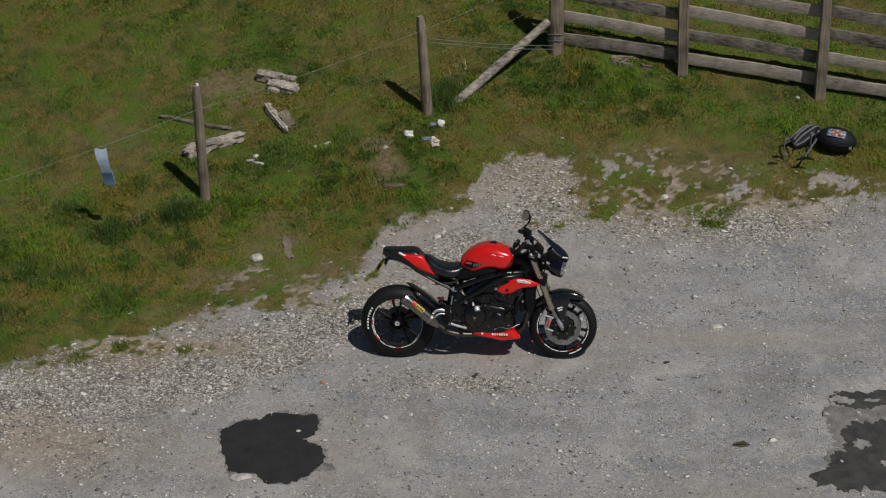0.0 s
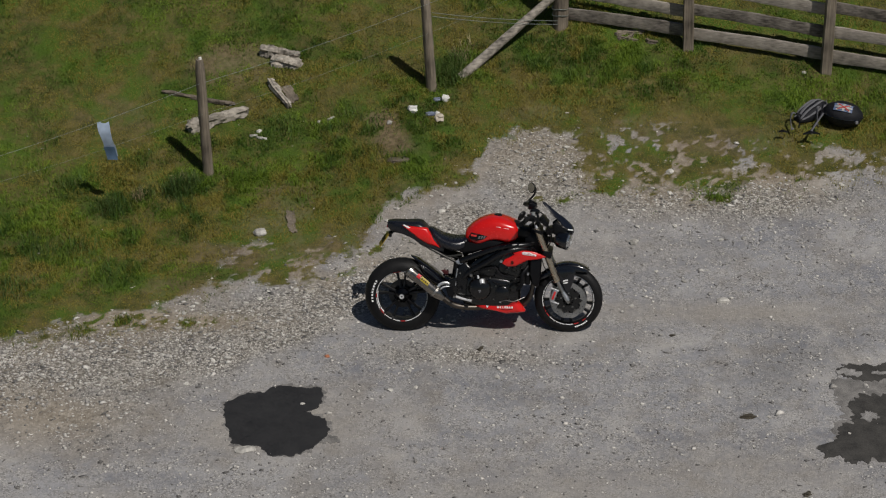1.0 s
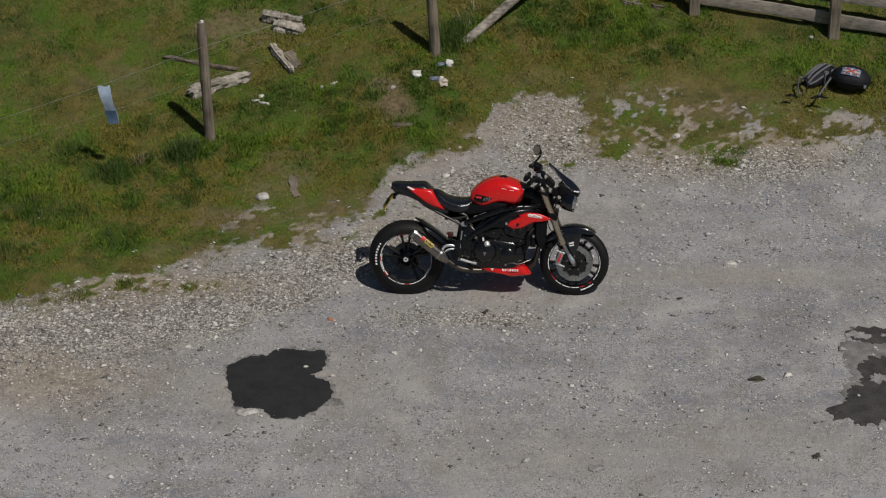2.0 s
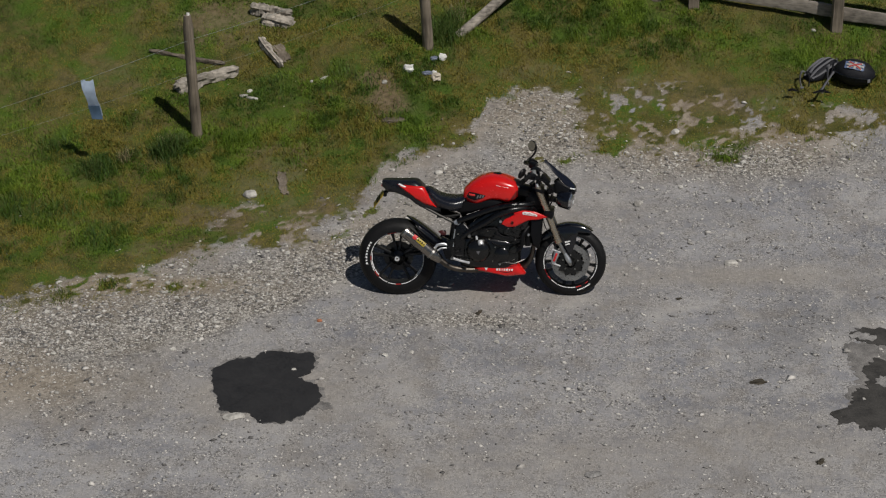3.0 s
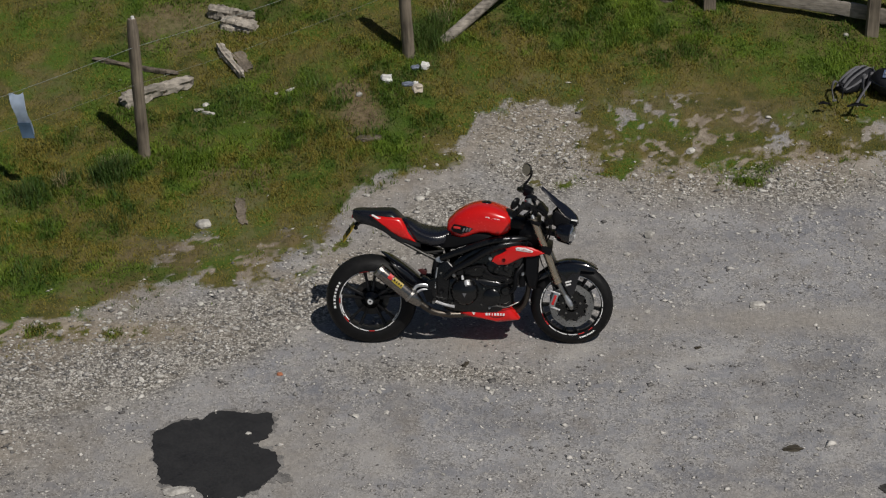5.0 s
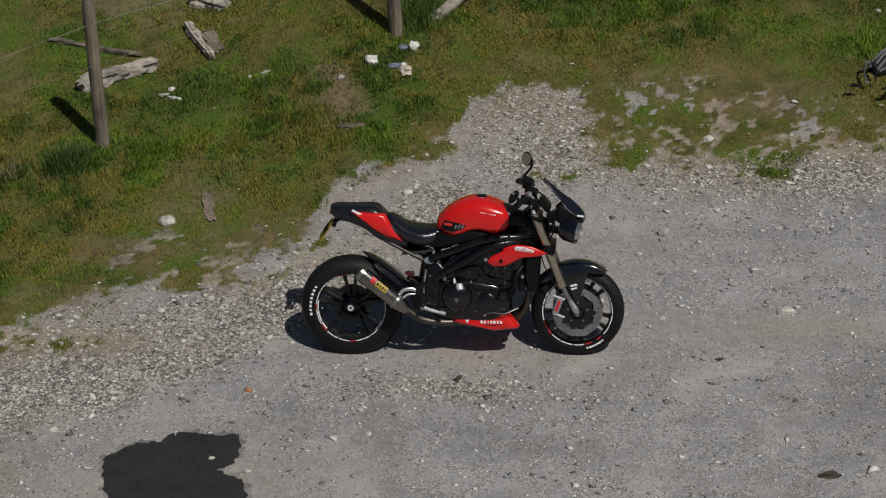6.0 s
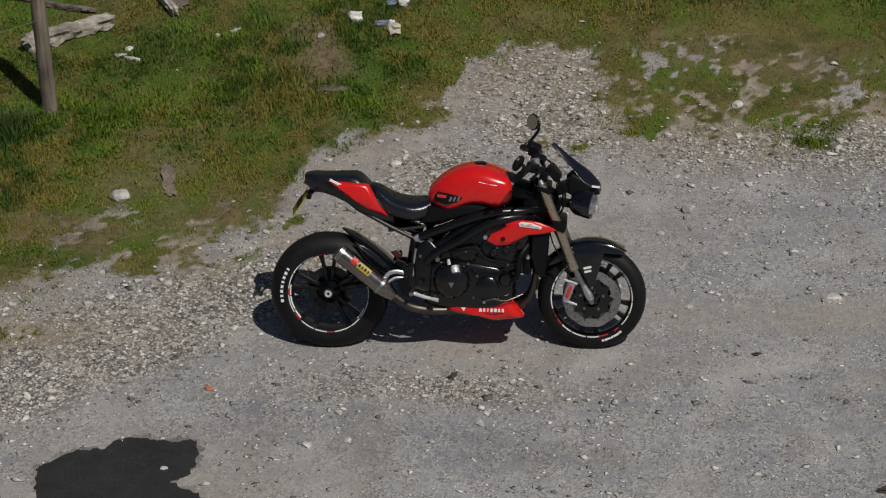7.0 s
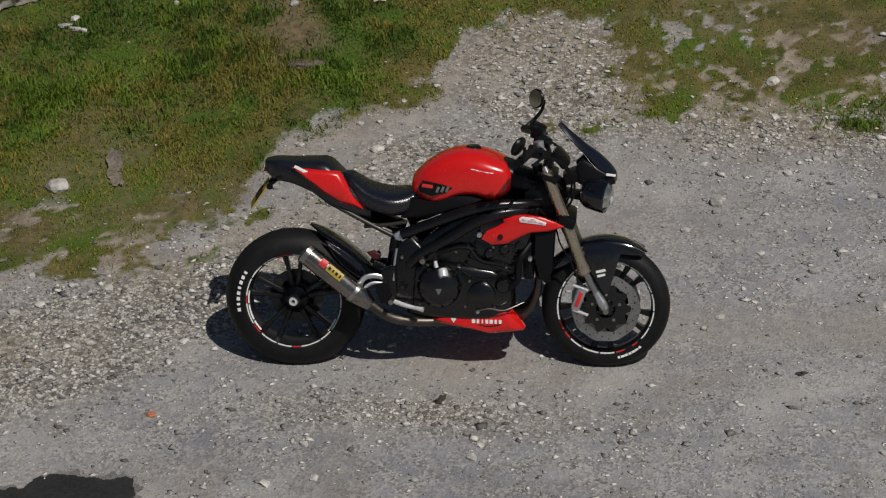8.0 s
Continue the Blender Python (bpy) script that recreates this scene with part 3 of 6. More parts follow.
def tyre_outline(radius, width, bead):
    half = []
    for k in range(15):
        a = radians(-104 + 208 * k / 14)
        half.append((bead + 0.016 + (radius - bead - 0.016) * max(math.cos(a), -0.25) ** 1.0 if math.cos(a) > 0 else bead + 0.016 + 0.05 * math.cos(a),
                     width / 2 * math.sin(a) / math.sin(radians(90)) * (1.0 if abs(math.sin(a)) < 0.98 else 0.985)))
    return half + [(bead, width * 0.42), (bead - 0.006, 0), (bead, -width * 0.42)]


def wheel(name, at, radius, width, pairs, letters, tape, label, turn=20):
    lip, edge = 0.229, width * 0.40
    outline = [(lip, -edge), (lip, -edge + 0.006), (0.222, -edge + 0.016), (0.219, -0.02), (0.219, 0.02), (0.222, edge - 0.016), (lip, edge - 0.006), (lip, edge),
               (0.218, edge), (0.215, edge - 0.02), (0.211, 0.02), (0.211, -0.02), (0.215, -edge + 0.02), (0.218, -edge)]
    rim = part(name, turned(outline, at, 72), RIM, bike, label)
    tyre = part("tyre", turned(tyre_outline(radius, width, 0.226), at, 80), RUBBER, rim, "black road tyre dusted with grit")
    # sidewall lettering as plain bars
    for start, count, r, tall in letters:
        for k in range(count):
            a = radians(start + k * (5.9 if tall > 0.015 else 4.2))
            m = Matrix.Translation(at) @ Matrix.Rotation(-a, 4, "Y") @ Matrix.Translation((r, -width * 0.475 - 0.0005, 0))
            part("sidewall_bar", box((tall, 0.004, 0.017 if k % 3 else 0.012), m, 0), WHITE, rim, "white raised bar on the sidewall")
    # rim tape in short lengths
    for colour, spans in tape.items():
        for a0, a1 in spans:
            bm = turned([(0.2205, -edge - 0.0035), (0.232, -edge - 0.0035), (0.232, -edge + 0.001), (0.2205, -edge + 0.001)], at, max(3, int((a1 - a0) / 4)), arc=(a0, a1))
            part("rim_tape", bm, WHITE if colour == "white" else REDTAPE, rim, colour + " rim tape")
    # spokes in pairs
    bm = bmesh.new()
    rings(bm, [[Vector((r, y, z)) for y, z in ((-d, -w), (d, -w), (d, w), (-d, w))] for r, d, w in ((0.04, 0.022, 0.014), (0.1, 0.016, 0.0105), (0.16, 0.014, 0.0095), (0.213, 0.02, 0.014))])
    bmesh.ops.bevel(bm, geom=bm.edges, offset=0.003, segments=1, affect="EDGES")
    bmesh.ops.recalc_face_normals(bm, faces=bm.faces)
    me = bpy.data.meshes.new("spoke")
    bm.to_mesh(me)
    bm.free()
    finish(me, RIM)
    for k in range(pairs):
        for off in (-11, 11):
            spoke = new("spoke", me)
            spoke.parent = rim
            spoke.matrix_basis = Matrix.Translation(at) @ Matrix.Rotation(radians(-(360 / pairs * k + off + turn)), 4, "Y")
    return rim


rear = wheel("rear_wheel", REAR, 0.333, 0.19, 5, [(148, 8, 0.259, 0.018)],
             {"white": [(111, 129), (131, 150), (152, 174), (184, 210), (226, 247), (249, 266), (278, 302), (304, 320), (322, 350), (352, 380), (44, 64), (66, 90)], "red": [(92, 110), (175, 183), (212, 224), (267, 277)]},
             "black rear wheel with white and red rim tape")
front = wheel("front_wheel", FRONT, 0.300, 0.12, 5, [(285, 7, 0.248, 0.011)],
              {"white": [(19, 39), (41, 60), (62, 76), (105, 123), (125, 145), (147, 168), (170, 196), (224, 240), (242, 262), (264, 281), (318, 334), (336, 354), (356, 377)], "red": [(198, 209), (283, 294), (213, 222), (304, 312)]},
              "black front wheel with white and red rim tape", 50)
# inner arcs of tape on the wheel faces
for a0, a1 in ((186, 206), (208, 222), (318, 336), (168, 184)):
    bm = turned([(0.2105, -0.073), (0.2165, -0.075), (0.2165, -0.069), (0.2105, -0.067)], REAR, 5, arc=(a0, a1))
    part("rim_tape", bm, WHITE, rear, "white rim tape")
part("hub", turned([(0.001, -0.075), (0.03, -0.075), (0.045, -0.06), (0.062, -0.045), (0.065, 0.06), (0.001, 0.06)], REAR, 40), ENGINE, rear)
part("axle_nut", turned([(0.009, -0.095), (0.019, -0.095), (0.022, -0.088), (0.022, -0.07), (0.009, -0.07)], REAR, 24), BRIGHT, rear, "bright alloy axle nut")
part("brake_disc", turned([(0.085, 0.03), (0.128, 0.03), (0.128, 0.036), (0.085, 0.036)], REAR, 48), DULL, rear, "steel rear brake disc")
part("sprocket_carrier", turned([(0.04, 0.062), (0.095, 0.062), (0.1, 0.066), (0.1, 0.075), (0.04, 0.078)], REAR, 48), ENGINE, rear)
part("hub", turned([(0.012, -0.085), (0.03, -0.085), (0.036, -0.07), (0.045, -0.05), (0.045, 0.05), (0.03, 0.085), (0.012, 0.085)], FRONT, 40), ENGINE, front)
for side in (-1, 1):
    y = 0.072 * side
    # the disc's edges run in shallow waves
    rows = [[], [], [], []]
    for k in range(120):
        a = 2 * math.pi * k / 120
        wave = 0.0022 * math.cos(10 * a)
        for row, (rr, yy) in zip(rows, ((0.113 + wave, y - 0.0025), (0.159 + wave, y - 0.0025), (0.159 + wave, y + 0.0025), (0.113 + wave, y + 0.0025))):
            row.append(FRONT + Vector((rr * math.cos(a), yy, rr * math.sin(a))))
    bm = rings(bmesh.new(), rows, closed=True)
    part("brake_disc", bm, DISC, front, "floating steel brake disc")
    # carrier with ten lobes
    bm = bmesh.new()
    rows = [[], [], [], []]
    for k in range(80):
        a = 2 * math.pi * k / 80
        r = 0.103 + 0.016 * max(-0.5, math.cos(10 * a))
        for row, (rr, yy) in zip(rows, ((0.045, y - 0.004), (r, y - 0.004), (r, y + 0.004), (0.045, y + 0.004))):
            row.append(FRONT + Vector((rr * math.cos(a), yy, rr * math.sin(a))))
    part("disc_carrier", rings(bm, rows, closed=True), ENGINE, front)
    for k in range(30):
        a = 2 * math.pi * k / 30
        r = (0.125, 0.136, 0.147)[k % 3]
        bm = turned([(0.001, y - 0.0034), (0.0036, y - 0.0034), (0.0036, y + 0.0034), (0.001, y + 0.0034)], FRONT + Vector((r * math.cos(a), 0, r * math.sin(a))), 8)
        part("vent_hole", bm, ENGINE, front)
    for k in range(5):
        a = 2 * math.pi * k / 5 + 0.3
        bm = turned([(0.001, y - 0.0055), (0.0075, y - 0.0055), (0.0075, y + 0.0055), (0.001, y + 0.0055)], FRONT + Vector((0.066 * math.cos(a), 0, 0.066 * math.sin(a))), 10)
        part("disc_bolt", bm, STEEL, front, "steel disc bolt")
    for k in range(10):
        a = math.pi / 5 * (k + 0.5)
        bm = turned([(0.001, y - 0.007), (0.006, y - 0.007), (0.006, y + 0.007), (0.001, y + 0.007)], FRONT + Vector((0.113 * math.cos(a), 0, 0.113 * math.sin(a))), 8)
        part("disc_bobbin", bm, STEEL, front, "small steel disc bobbin")

# forks, yokes and steering
for side in (-1, 1):
    y = 0.106 * side
    part("fork_tube", tube([(0.458, y, 0.955), (0.632, y, 0.495)], 0.0265, 20), GOLD, bike, "bronze anodised upper fork tube")
    part("fork_collar", tube([(0.622, y, 0.52), (0.640, y, 0.478)], [0.0285, 0.03, 0.028], 20), GOLD, bike)
    part("fork_slider", tube([(0.634, y, 0.495), (0.712, y, 0.345)], 0.0155, 16), STEEL, bike, "polished fork slider")
    part("fork_foot", tube([(0.69, y, 0.388), (0.72, y, 0.335), (0.735, y, 0.308)], [0.016, 0.023, 0.018], 14, flat=[0.016, 0.02, 0.02]), ALLOY, bike, "cast alloy fork foot")
    part("fork_cap", tube([(0.462, y, 0.945), (0.45, y, 0.977)], [0.019, 0.012], 16), ALLOY, bike)
    # radial brake caliper behind the fork leg
    cal = part("brake_caliper", box((0.042, 0.05, 0.11), pose(0.612, 0.115 * side, 0.362, 0, 20, 0), 0.01), ALLOY, bike, "silver radial brake caliper")
    part("caliper_face", box((0.018, 0.006, 0.075), pose(0.612, 0.1425 * side, 0.362, 0, 20, 0), 0.002), REDTAPE, cal, "red caliper face")
    for dz in (-0.062, 0.062):
        part("caliper_bolt", tube([(0.585, 0.128 * side, 0.362 + dz * 0.94 + 0.006), (0.655, 0.128 * side, 0.362 + dz * 0.94 - 0.02)], 0.007, 10), BRIGHT, cal)
    part("brake_hose", tube([(0.5, 0.135 * side, 0.72), (0.525, 0.15 * side, 0.63), (0.57, 0.15 * side, 0.55), (0.6, 0.13 * side, 0.47), (0.608, 0.12 * side, 0.42)], 0.004, 8), BLACK, bike)
part("top_yoke", box((0.075, 0.27, 0.03), pose(0.475, 0, 0.925, 0, 20, 0), 0.01), BLACK, bike)
part("lower_yoke", box((0.085, 0.285, 0.055), pose(0.553, 0, 0.725, 0, 20, 0), 0.014), BLACK, bike)
part("steering_stem", tube([(0.425, 0, 0.94), (0.505, 0, 0.71)], 0.036, 18), FRAME, bike)
part("axle", tube([(0.737, -0.135, 0.302), (0.737, 0.135, 0.302)], 0.013, 16, across=(1, 0, 0)), STEEL, bike)
bar = part("handlebar", tube([(0.352, -0.385, 1.058), (0.40, -0.24, 1.075), (0.455, -0.12, 1.03), (0.47, 0, 1.012), (0.455, 0.12, 1.03), (0.40, 0.24, 1.075), (0.352, 0.385, 1.058)], 0.0115, 12, across=(0, 0, 1)), BLACK, bike)
for side in (-1, 1):
    part("grip", tube([(0.349, 0.39 * side, 1.058), (0.372, 0.32 * side, 1.067), (0.392, 0.265 * side, 1.075)], 0.02, 14, across=(0, 0, 1)), RUBBER, bar, "ribbed rubber grip")
    part("bar_end", tube([(0.347, 0.39 * side, 1.057), (0.338, 0.415 * side, 1.055)], [0.016, 0.019], 14, across=(0, 0, 1)), BLACK, bar)
    part("lever", tube([(0.415, 0.235 * side, 1.07), (0.45, 0.27 * side, 1.06), (0.425, 0.34 * side, 1.045), (0.405, 0.39 * side, 1.04)], 0.006, 8, flat=0.008, across=(0, 0, 1)), BLACK, bar)
    part("switch_cluster", box((0.062, 0.062, 0.056), pose(0.412, 0.225 * side, 1.07, 0, 15, -20 * side), 0.014), BLACK, bar)
    part("bar_clamp", box((0.04, 0.035, 0.06), pose(0.468, 0.05 * side, 0.985, 0, 20, 0), 0.008), BLACK, bar)
part("lever_perch", box((0.055, 0.09, 0.04), pose(0.435, 0.14, 1.045, 0, 20, -35), 0.012), BLACK, bar)
part("lever_perch", box((0.055, 0.09, 0.04), pose(0.435, -0.14, 1.045, 0, 20, 35), 0.012), BLACK, bar)
part("clutch_master", box((0.075, 0.06, 0.06), pose(0.405, 0.275, 1.085, 0, 30, 20), 0.016), BLACK, bar)
part("fluid_reservoir", tube([(0.432, -0.19, 1.07), (0.425, -0.19, 1.112)], [0.022, 0.023], 18), ALLOY, bar, "pale brake fluid reservoir")
part("mirror_stalk", tube([(0.345, 0.405, 1.058), (0.372, 0.425, 1.082), (0.42, 0.435, 1.14), (0.434, 0.432, 1.192)], [0.014, 0.013, 0.009, 0.008, 0.007], 10, across=(0, 0, 1)), BLACK, bar)
part("mirror_stalk", tube([(0.345, -0.405, 1.058), (0.368, -0.42, 1.085), (0.372, -0.425, 1.128)], 0.0075, 10, across=(0, 0, 1)), BLACK, bar)
for x, y, z, turn, tilt in ((0.398, 0.425, 1.2, 48, 6), (0.345, -0.425, 1.132, -28, 26)):
    m = pose(x, y, z, 0, tilt, turn)
    bm = turned([(0.001, 0.012), (0.03, 0.012), (0.044, 0.006), (0.047, -0.004), (0.044, -0.009), (0.001, -0.009)], (0, 0, 0), 32, axis="x")
    bmesh.ops.transform(bm, matrix=m, verts=bm.verts)
    mir = part("mirror", bm, BLACK, bar, "round black bar-end mirror")
    bm = turned([(0.001, -0.0115), (0.041, -0.0115), (0.041, -0.0085), (0.001, -0.0085)], (0, 0, 0), 32, axis="x")
    bmesh.ops.transform(bm, matrix=m, verts=bm.verts)
    part("mirror_glass", bm, MIRROR, mir)
part("instrument_panel", box((0.05, 0.15, 0.085), pose(0.525, 0, 1.0, 0, -40, 0), 0.015), BLACK, bike)
for dy, path in ((-1, [(0.42, -0.22, 1.06), (0.53, -0.17, 1.01), (0.585, -0.13, 0.92), (0.575, -0.1, 0.82), (0.53, -0.07, 0.75)]),
                 (1, [(0.42, 0.22, 1.06), (0.52, 0.18, 1.0), (0.55, 0.14, 0.9), (0.5, 0.1, 0.8)]),
                 (-1, [(0.43, -0.14, 1.04), (0.53, -0.12, 0.99), (0.575, -0.1, 0.9), (0.55, -0.08, 0.8)])):
    part("control_cable", tube(path, 0.0055, 8), BLACK, bike)

part("headstock_cover", pod(between([(0.36, 0.74, 0.82, 0.90, 0.07, 3, 3), (0.42, 0.72, 0.83, 0.93, 0.085, 3, 3), (0.50, 0.74, 0.83, 0.92, 0.08, 3, 3), (0.55, 0.78, 0.84, 0.89, 0.05, 3, 3)])), BLACK, bike)
part("lamp_bracket", box((0.12, 0.12, 0.03), pose(0.585, 0, 0.83, 0, 10, 0), 0.01), BLACK, bike)
part("lamp_bracket", box((0.10, 0.16, 0.05), pose(0.585, 0, 0.92, 0, -20, 0), 0.015), BLACK, bike)
part("ignition_switch", tube([(0.425, 0, 0.93), (0.412, 0, 0.965)], 0.024, 14), BLACK, bike)

# headlamps and fly screen
for side in (-1, 1):
    outline = [(0.001, -0.065), (0.05, -0.06), (0.07, -0.03), (0.076, 0.02), (0.078, 0.05), (0.074, 0.056), (0.066, 0.05), (0.001, 0.045)]
    m = pose(0.684, 0.088 * side, 0.845, 0, 8, 15 * side)
    bm = turned(outline, (0, 0, 0), 40, axis="x")
    bmesh.ops.transform(bm, matrix=m, verts=bm.verts)
    lamp = part("headlamp", bm, GLOSS, bike, "round black headlamp shell")
    bm = turned([(0.001, 0.082), (0.03, 0.078), (0.055, 0.066), (0.068, 0.05), (0.001, 0.046)], (0, 0, 0), 40, axis="x")
    bmesh.ops.transform(bm, matrix=m, verts=bm.verts)
    part("headlamp_glass", bm, LENS, lamp, "clear faceted headlamp glass")
    # small bright dome added on the glass to imitate a highlight
    bm = turned([(0.001, 0.0855), (0.012, 0.084), (0.019, 0.08), (0.001, 0.072)], (0, 0.012 * side, -0.006), 20, axis="x")
    bmesh.ops.transform(bm, matrix=m, verts=bm.verts)
    part("lens_glint", bm, BRIGHT, lamp, "bright spot standing for a glint on the glass")
bm = bmesh.new()
track = smooth_path([(0.522, 0, 1.168), (0.58, 0, 1.117), (0.645, 0, 1.063), (0.71, 0, 1.016), (0.774, 0, 0.948), (0.785, 0, 0.9)], 4)
grid = []
for i, p in enumerate(track):
    t = i / (len(track) - 1)
    w = 0.016 + 0.096 * t ** 1.3
    grid.append([bm.verts.new(p + Vector((-v * v * (0.012 + 0.06 * t), w * v, -0.014 * v * v))) for v in (k / 6 for k in range(-6, 7))])
for a, b in zip(grid, grid[1:]):
    for k in range(12):
        bm.faces.new((a[k], a[k + 1], b[k + 1], b[k]))
bmesh.ops.recalc_face_normals(bm, faces=bm.faces)
bmesh.ops.solidify(bm, geom=bm.faces, thickness=0.006)
screen = part("fly_screen", bm, SMOKE, bike, "dark smoked fly screen", angle=50)
part("screen_bar", box((0.05, 0.004, 0.011), pose(0.752, -0.098, 0.94, 0, 12, 30), 0), WHITE, screen, "short white bar on the screen")
for dy in (-1, 1):
    part("screen_trim", tube([(0.636, 0.075 * dy, 1.022), (0.662, 0.085 * dy, 0.992), (0.69, 0.094 * dy, 0.962)], 0.0018, 6), DULL, screen, "thin bright trim")
part("screen_bracket", panel([(0.592, 0.97), (0.625, 1.01), (0.70, 0.965), (0.765, 0.925), (0.775, 0.895), (0.65, 0.87), (0.60, 0.9)], -0.06, -0.088), BLACK, bike)
part("screen_bracket", panel([(0.592, 0.97), (0.625, 1.0), (0.70, 0.965), (0.765, 0.925), (0.775, 0.895), (0.65, 0.89), (0.60, 0.92)], 0.06, 0.092), BLACK, bike)

# front mudguard
arc = [FRONT + Vector((0.318 * math.cos(radians(a)), 0, 0.318 * math.sin(radians(a)))) for a in (141, 125, 108, 92, 76, 62, 54)]
guard = part("front_mudguard", tube(arc, [0.006, 0.012, 0.014, 0.014, 0.012, 0.008, 0.004], 18, flat=[0.045, 0.066, 0.072, 0.074, 0.07, 0.055, 0.02]), GLOSS, bike, "gloss black front mudguard")
for side in (-1, 1):
    part("mudguard_side", panel([(0.60, 0.545), (0.65, 0.585), (0.77, 0.595), (0.80, 0.56), (0.775, 0.47), (0.755, 0.40), (0.725, 0.355), (0.70, 0.40), (0.655, 0.47)], 0.068 * side, 0.088 * side, 0.3), GLOSS, guard)
    band = [(a, 0.321) for a in range(146, 55, -9)] + [(56, 0.309), (66, 0.288), (78, 0.264), (92, 0.25), (108, 0.256), (122, 0.272), (134, 0.292), (144, 0.31)]
    part("mudguard_flank", panel([(FRONT.x + r * math.cos(radians(a)), FRONT.z + r * math.sin(radians(a))) for a, r in band], 0.056 * side, 0.08 * side, 0.25), GLOSS, guard)
    part("mudguard_bars", box((0.045, 0.003, 0.012), pose(0.712, 0.09 * side, 0.485, 0, -14, 0), 0), WHITE, guard, "white bars on the mudguard")
    part("mudguard_bars", box((0.038, 0.003, 0.011), pose(0.714, 0.09 * side, 0.464, 0, -14, 0), 0), WHITE, guard, "white bars on the mudguard")

# tank
tank = part("fuel_tank", pod(between([
    (-0.170, 0.82, 0.85, 0.87, 0.035, 2.2, 2.2), (-0.155, 0.80, 0.865, 0.922, 0.085, 2.5, 3.5), (-0.10, 0.793, 0.885, 0.975, 0.122, 2.8, 5), (-0.03, 0.805, 0.90, 1.018, 0.144, 2.9, 6),
    (0.06, 0.84, 0.925, 1.046, 0.158, 2.9, 6), (0.14, 0.842, 0.935, 1.043, 0.164, 2.9, 6), (0.21, 0.82, 0.93, 1.022, 0.163, 3, 6), (0.275, 0.845, 0.925, 0.99, 0.152, 3.4, 6),
    (0.298, 0.865, 0.92, 0.96, 0.13, 3.4, 5)])), RED, bike, "glossy red fuel tank")
part("filler_cap", turned([(0.001, 0.008), (0.028, 0.008), (0.036, 0.002), (0.038, -0.006), (0.001, -0.006)], (0.12, 0, 1.046), 28, axis="z"), GLOSS, tank, "black round filler cap")
for side in (-1, 1):
    badge = part("knee_panel", panel([(-0.125, 0.884), (-0.106, 0.912), (-0.03, 0.902), (0.04, 0.886), (0.006, 0.862), (-0.06, 0.845), (-0.115, 0.862)], 0.115 * side, 0.155 * side, 0.12, bulge=0.15), BLACK, tank, "dark grey knee panel on the tank")
    part("badge_bar", box((0.05, 0.004, 0.016), pose(-0.082, 0.156 * side, 0.893, 0, 8, 0), 0.001), REDTAPE, badge, "small red badge bar")
    for k in range(3):
        part("badge_bar", box((0.012, 0.004, 0.028), pose(-0.035 + 0.022 * k, 0.1555 * side, 0.876 + 0.001 * k, 0, 24, 0), 0.001), BAGGREY, badge, "grey badge bars")
    for k in range(5):
        part("signature_bar", box((0.017, 0.003, 0.004 + 0.002 * (k % 2)), pose(0.128 + 0.021 * k, 0.1605 * side, 0.972 - 0.004 * k, 22 * side, 8 + 6 * (k % 2), 0), 0), WHITE, tank, "thin white bars on the tank")
part("tank_cowl", pod(between([(0.25, 0.87, 0.93, 1.0, 0.11, 3, 4), (0.30, 0.86, 0.92, 0.985, 0.115, 3, 4), (0.35, 0.85, 0.91, 0.955, 0.10, 3, 4), (0.40, 0.85, 0.9, 0.94, 0.07, 3, 4)])), BLACK, bike)
for side in (-1, 1):
    part("side_cover", panel([(-0.21, 0.735), (-0.17, 0.835), (-0.06, 0.815), (0.06, 0.86), (0.15, 0.853), (0.21, 0.832), (0.13, 0.80), (0.0, 0.765), (-0.1, 0.725)], 0.09 * side, 0.138 * side, 0.25), BLACK, bike)

# seat and tail
part("seat", pod(between([
    (-0.475, 0.86, 0.90, 0.93, 0.06, 2.4, 3), (-0.44, 0.80, 0.87, 0.922, 0.10, 2.6, 3), (-0.36, 0.755, 0.82, 0.872, 0.138, 2.8, 3), (-0.26, 0.735, 0.795, 0.848, 0.158, 2.8, 3),
    (-0.18, 0.738, 0.80, 0.855, 0.14, 2.6, 3), (-0.12, 0.76, 0.82, 0.88, 0.10, 2.4, 3), (-0.09, 0.79, 0.84, 0.89, 0.06, 2.4, 3)])), LEATHER, bike, "black vinyl rider seat")
tail = part("tail_unit", pod(between([
    (-0.844, 0.93, 0.957, 0.984, 0.048, 5, 4), (-0.80, 0.892, 0.94, 0.99, 0.078, 5, 4), (-0.72, 0.878, 0.93, 0.988, 0.098, 4, 4), (-0.62, 0.838, 0.915, 0.99, 0.112, 4, 5),
    (-0.55, 0.79, 0.885, 0.985, 0.12, 4, 6), (-0.49, 0.762, 0.85, 0.93, 0.125, 4, 6), (-0.42, 0.738, 0.80, 0.86, 0.12, 4, 6), (-0.35, 0.712, 0.755, 0.80, 0.10, 3, 4)])), SATIN, bike, "black tail unit with seat cowl")
for side in (-1, 1):
    flank = part("tail_flank", panel([(-0.71, 0.964), (-0.625, 0.958), (-0.55, 0.954 - (0.016 if side > 0 else 0)), (-0.487, 0.944 - (0.06 if side > 0 else 0)), (-0.45, 0.876), (-0.378, 0.769), (-0.468, 0.79), (-0.565, 0.848), (-0.612, 0.888), (-0.66, 0.922)], 0.09 * side, 0.134 * side, 0.3, bulge=0.55), RED, tail, "glossy red tail flank")
    part("flank_bar", box((0.092, 0.004, 0.014), pose(-0.655, 0.128 * side, 0.953, 14 * side, 27, 0), 0.001), WHITE, tail, "white bar on the tail")
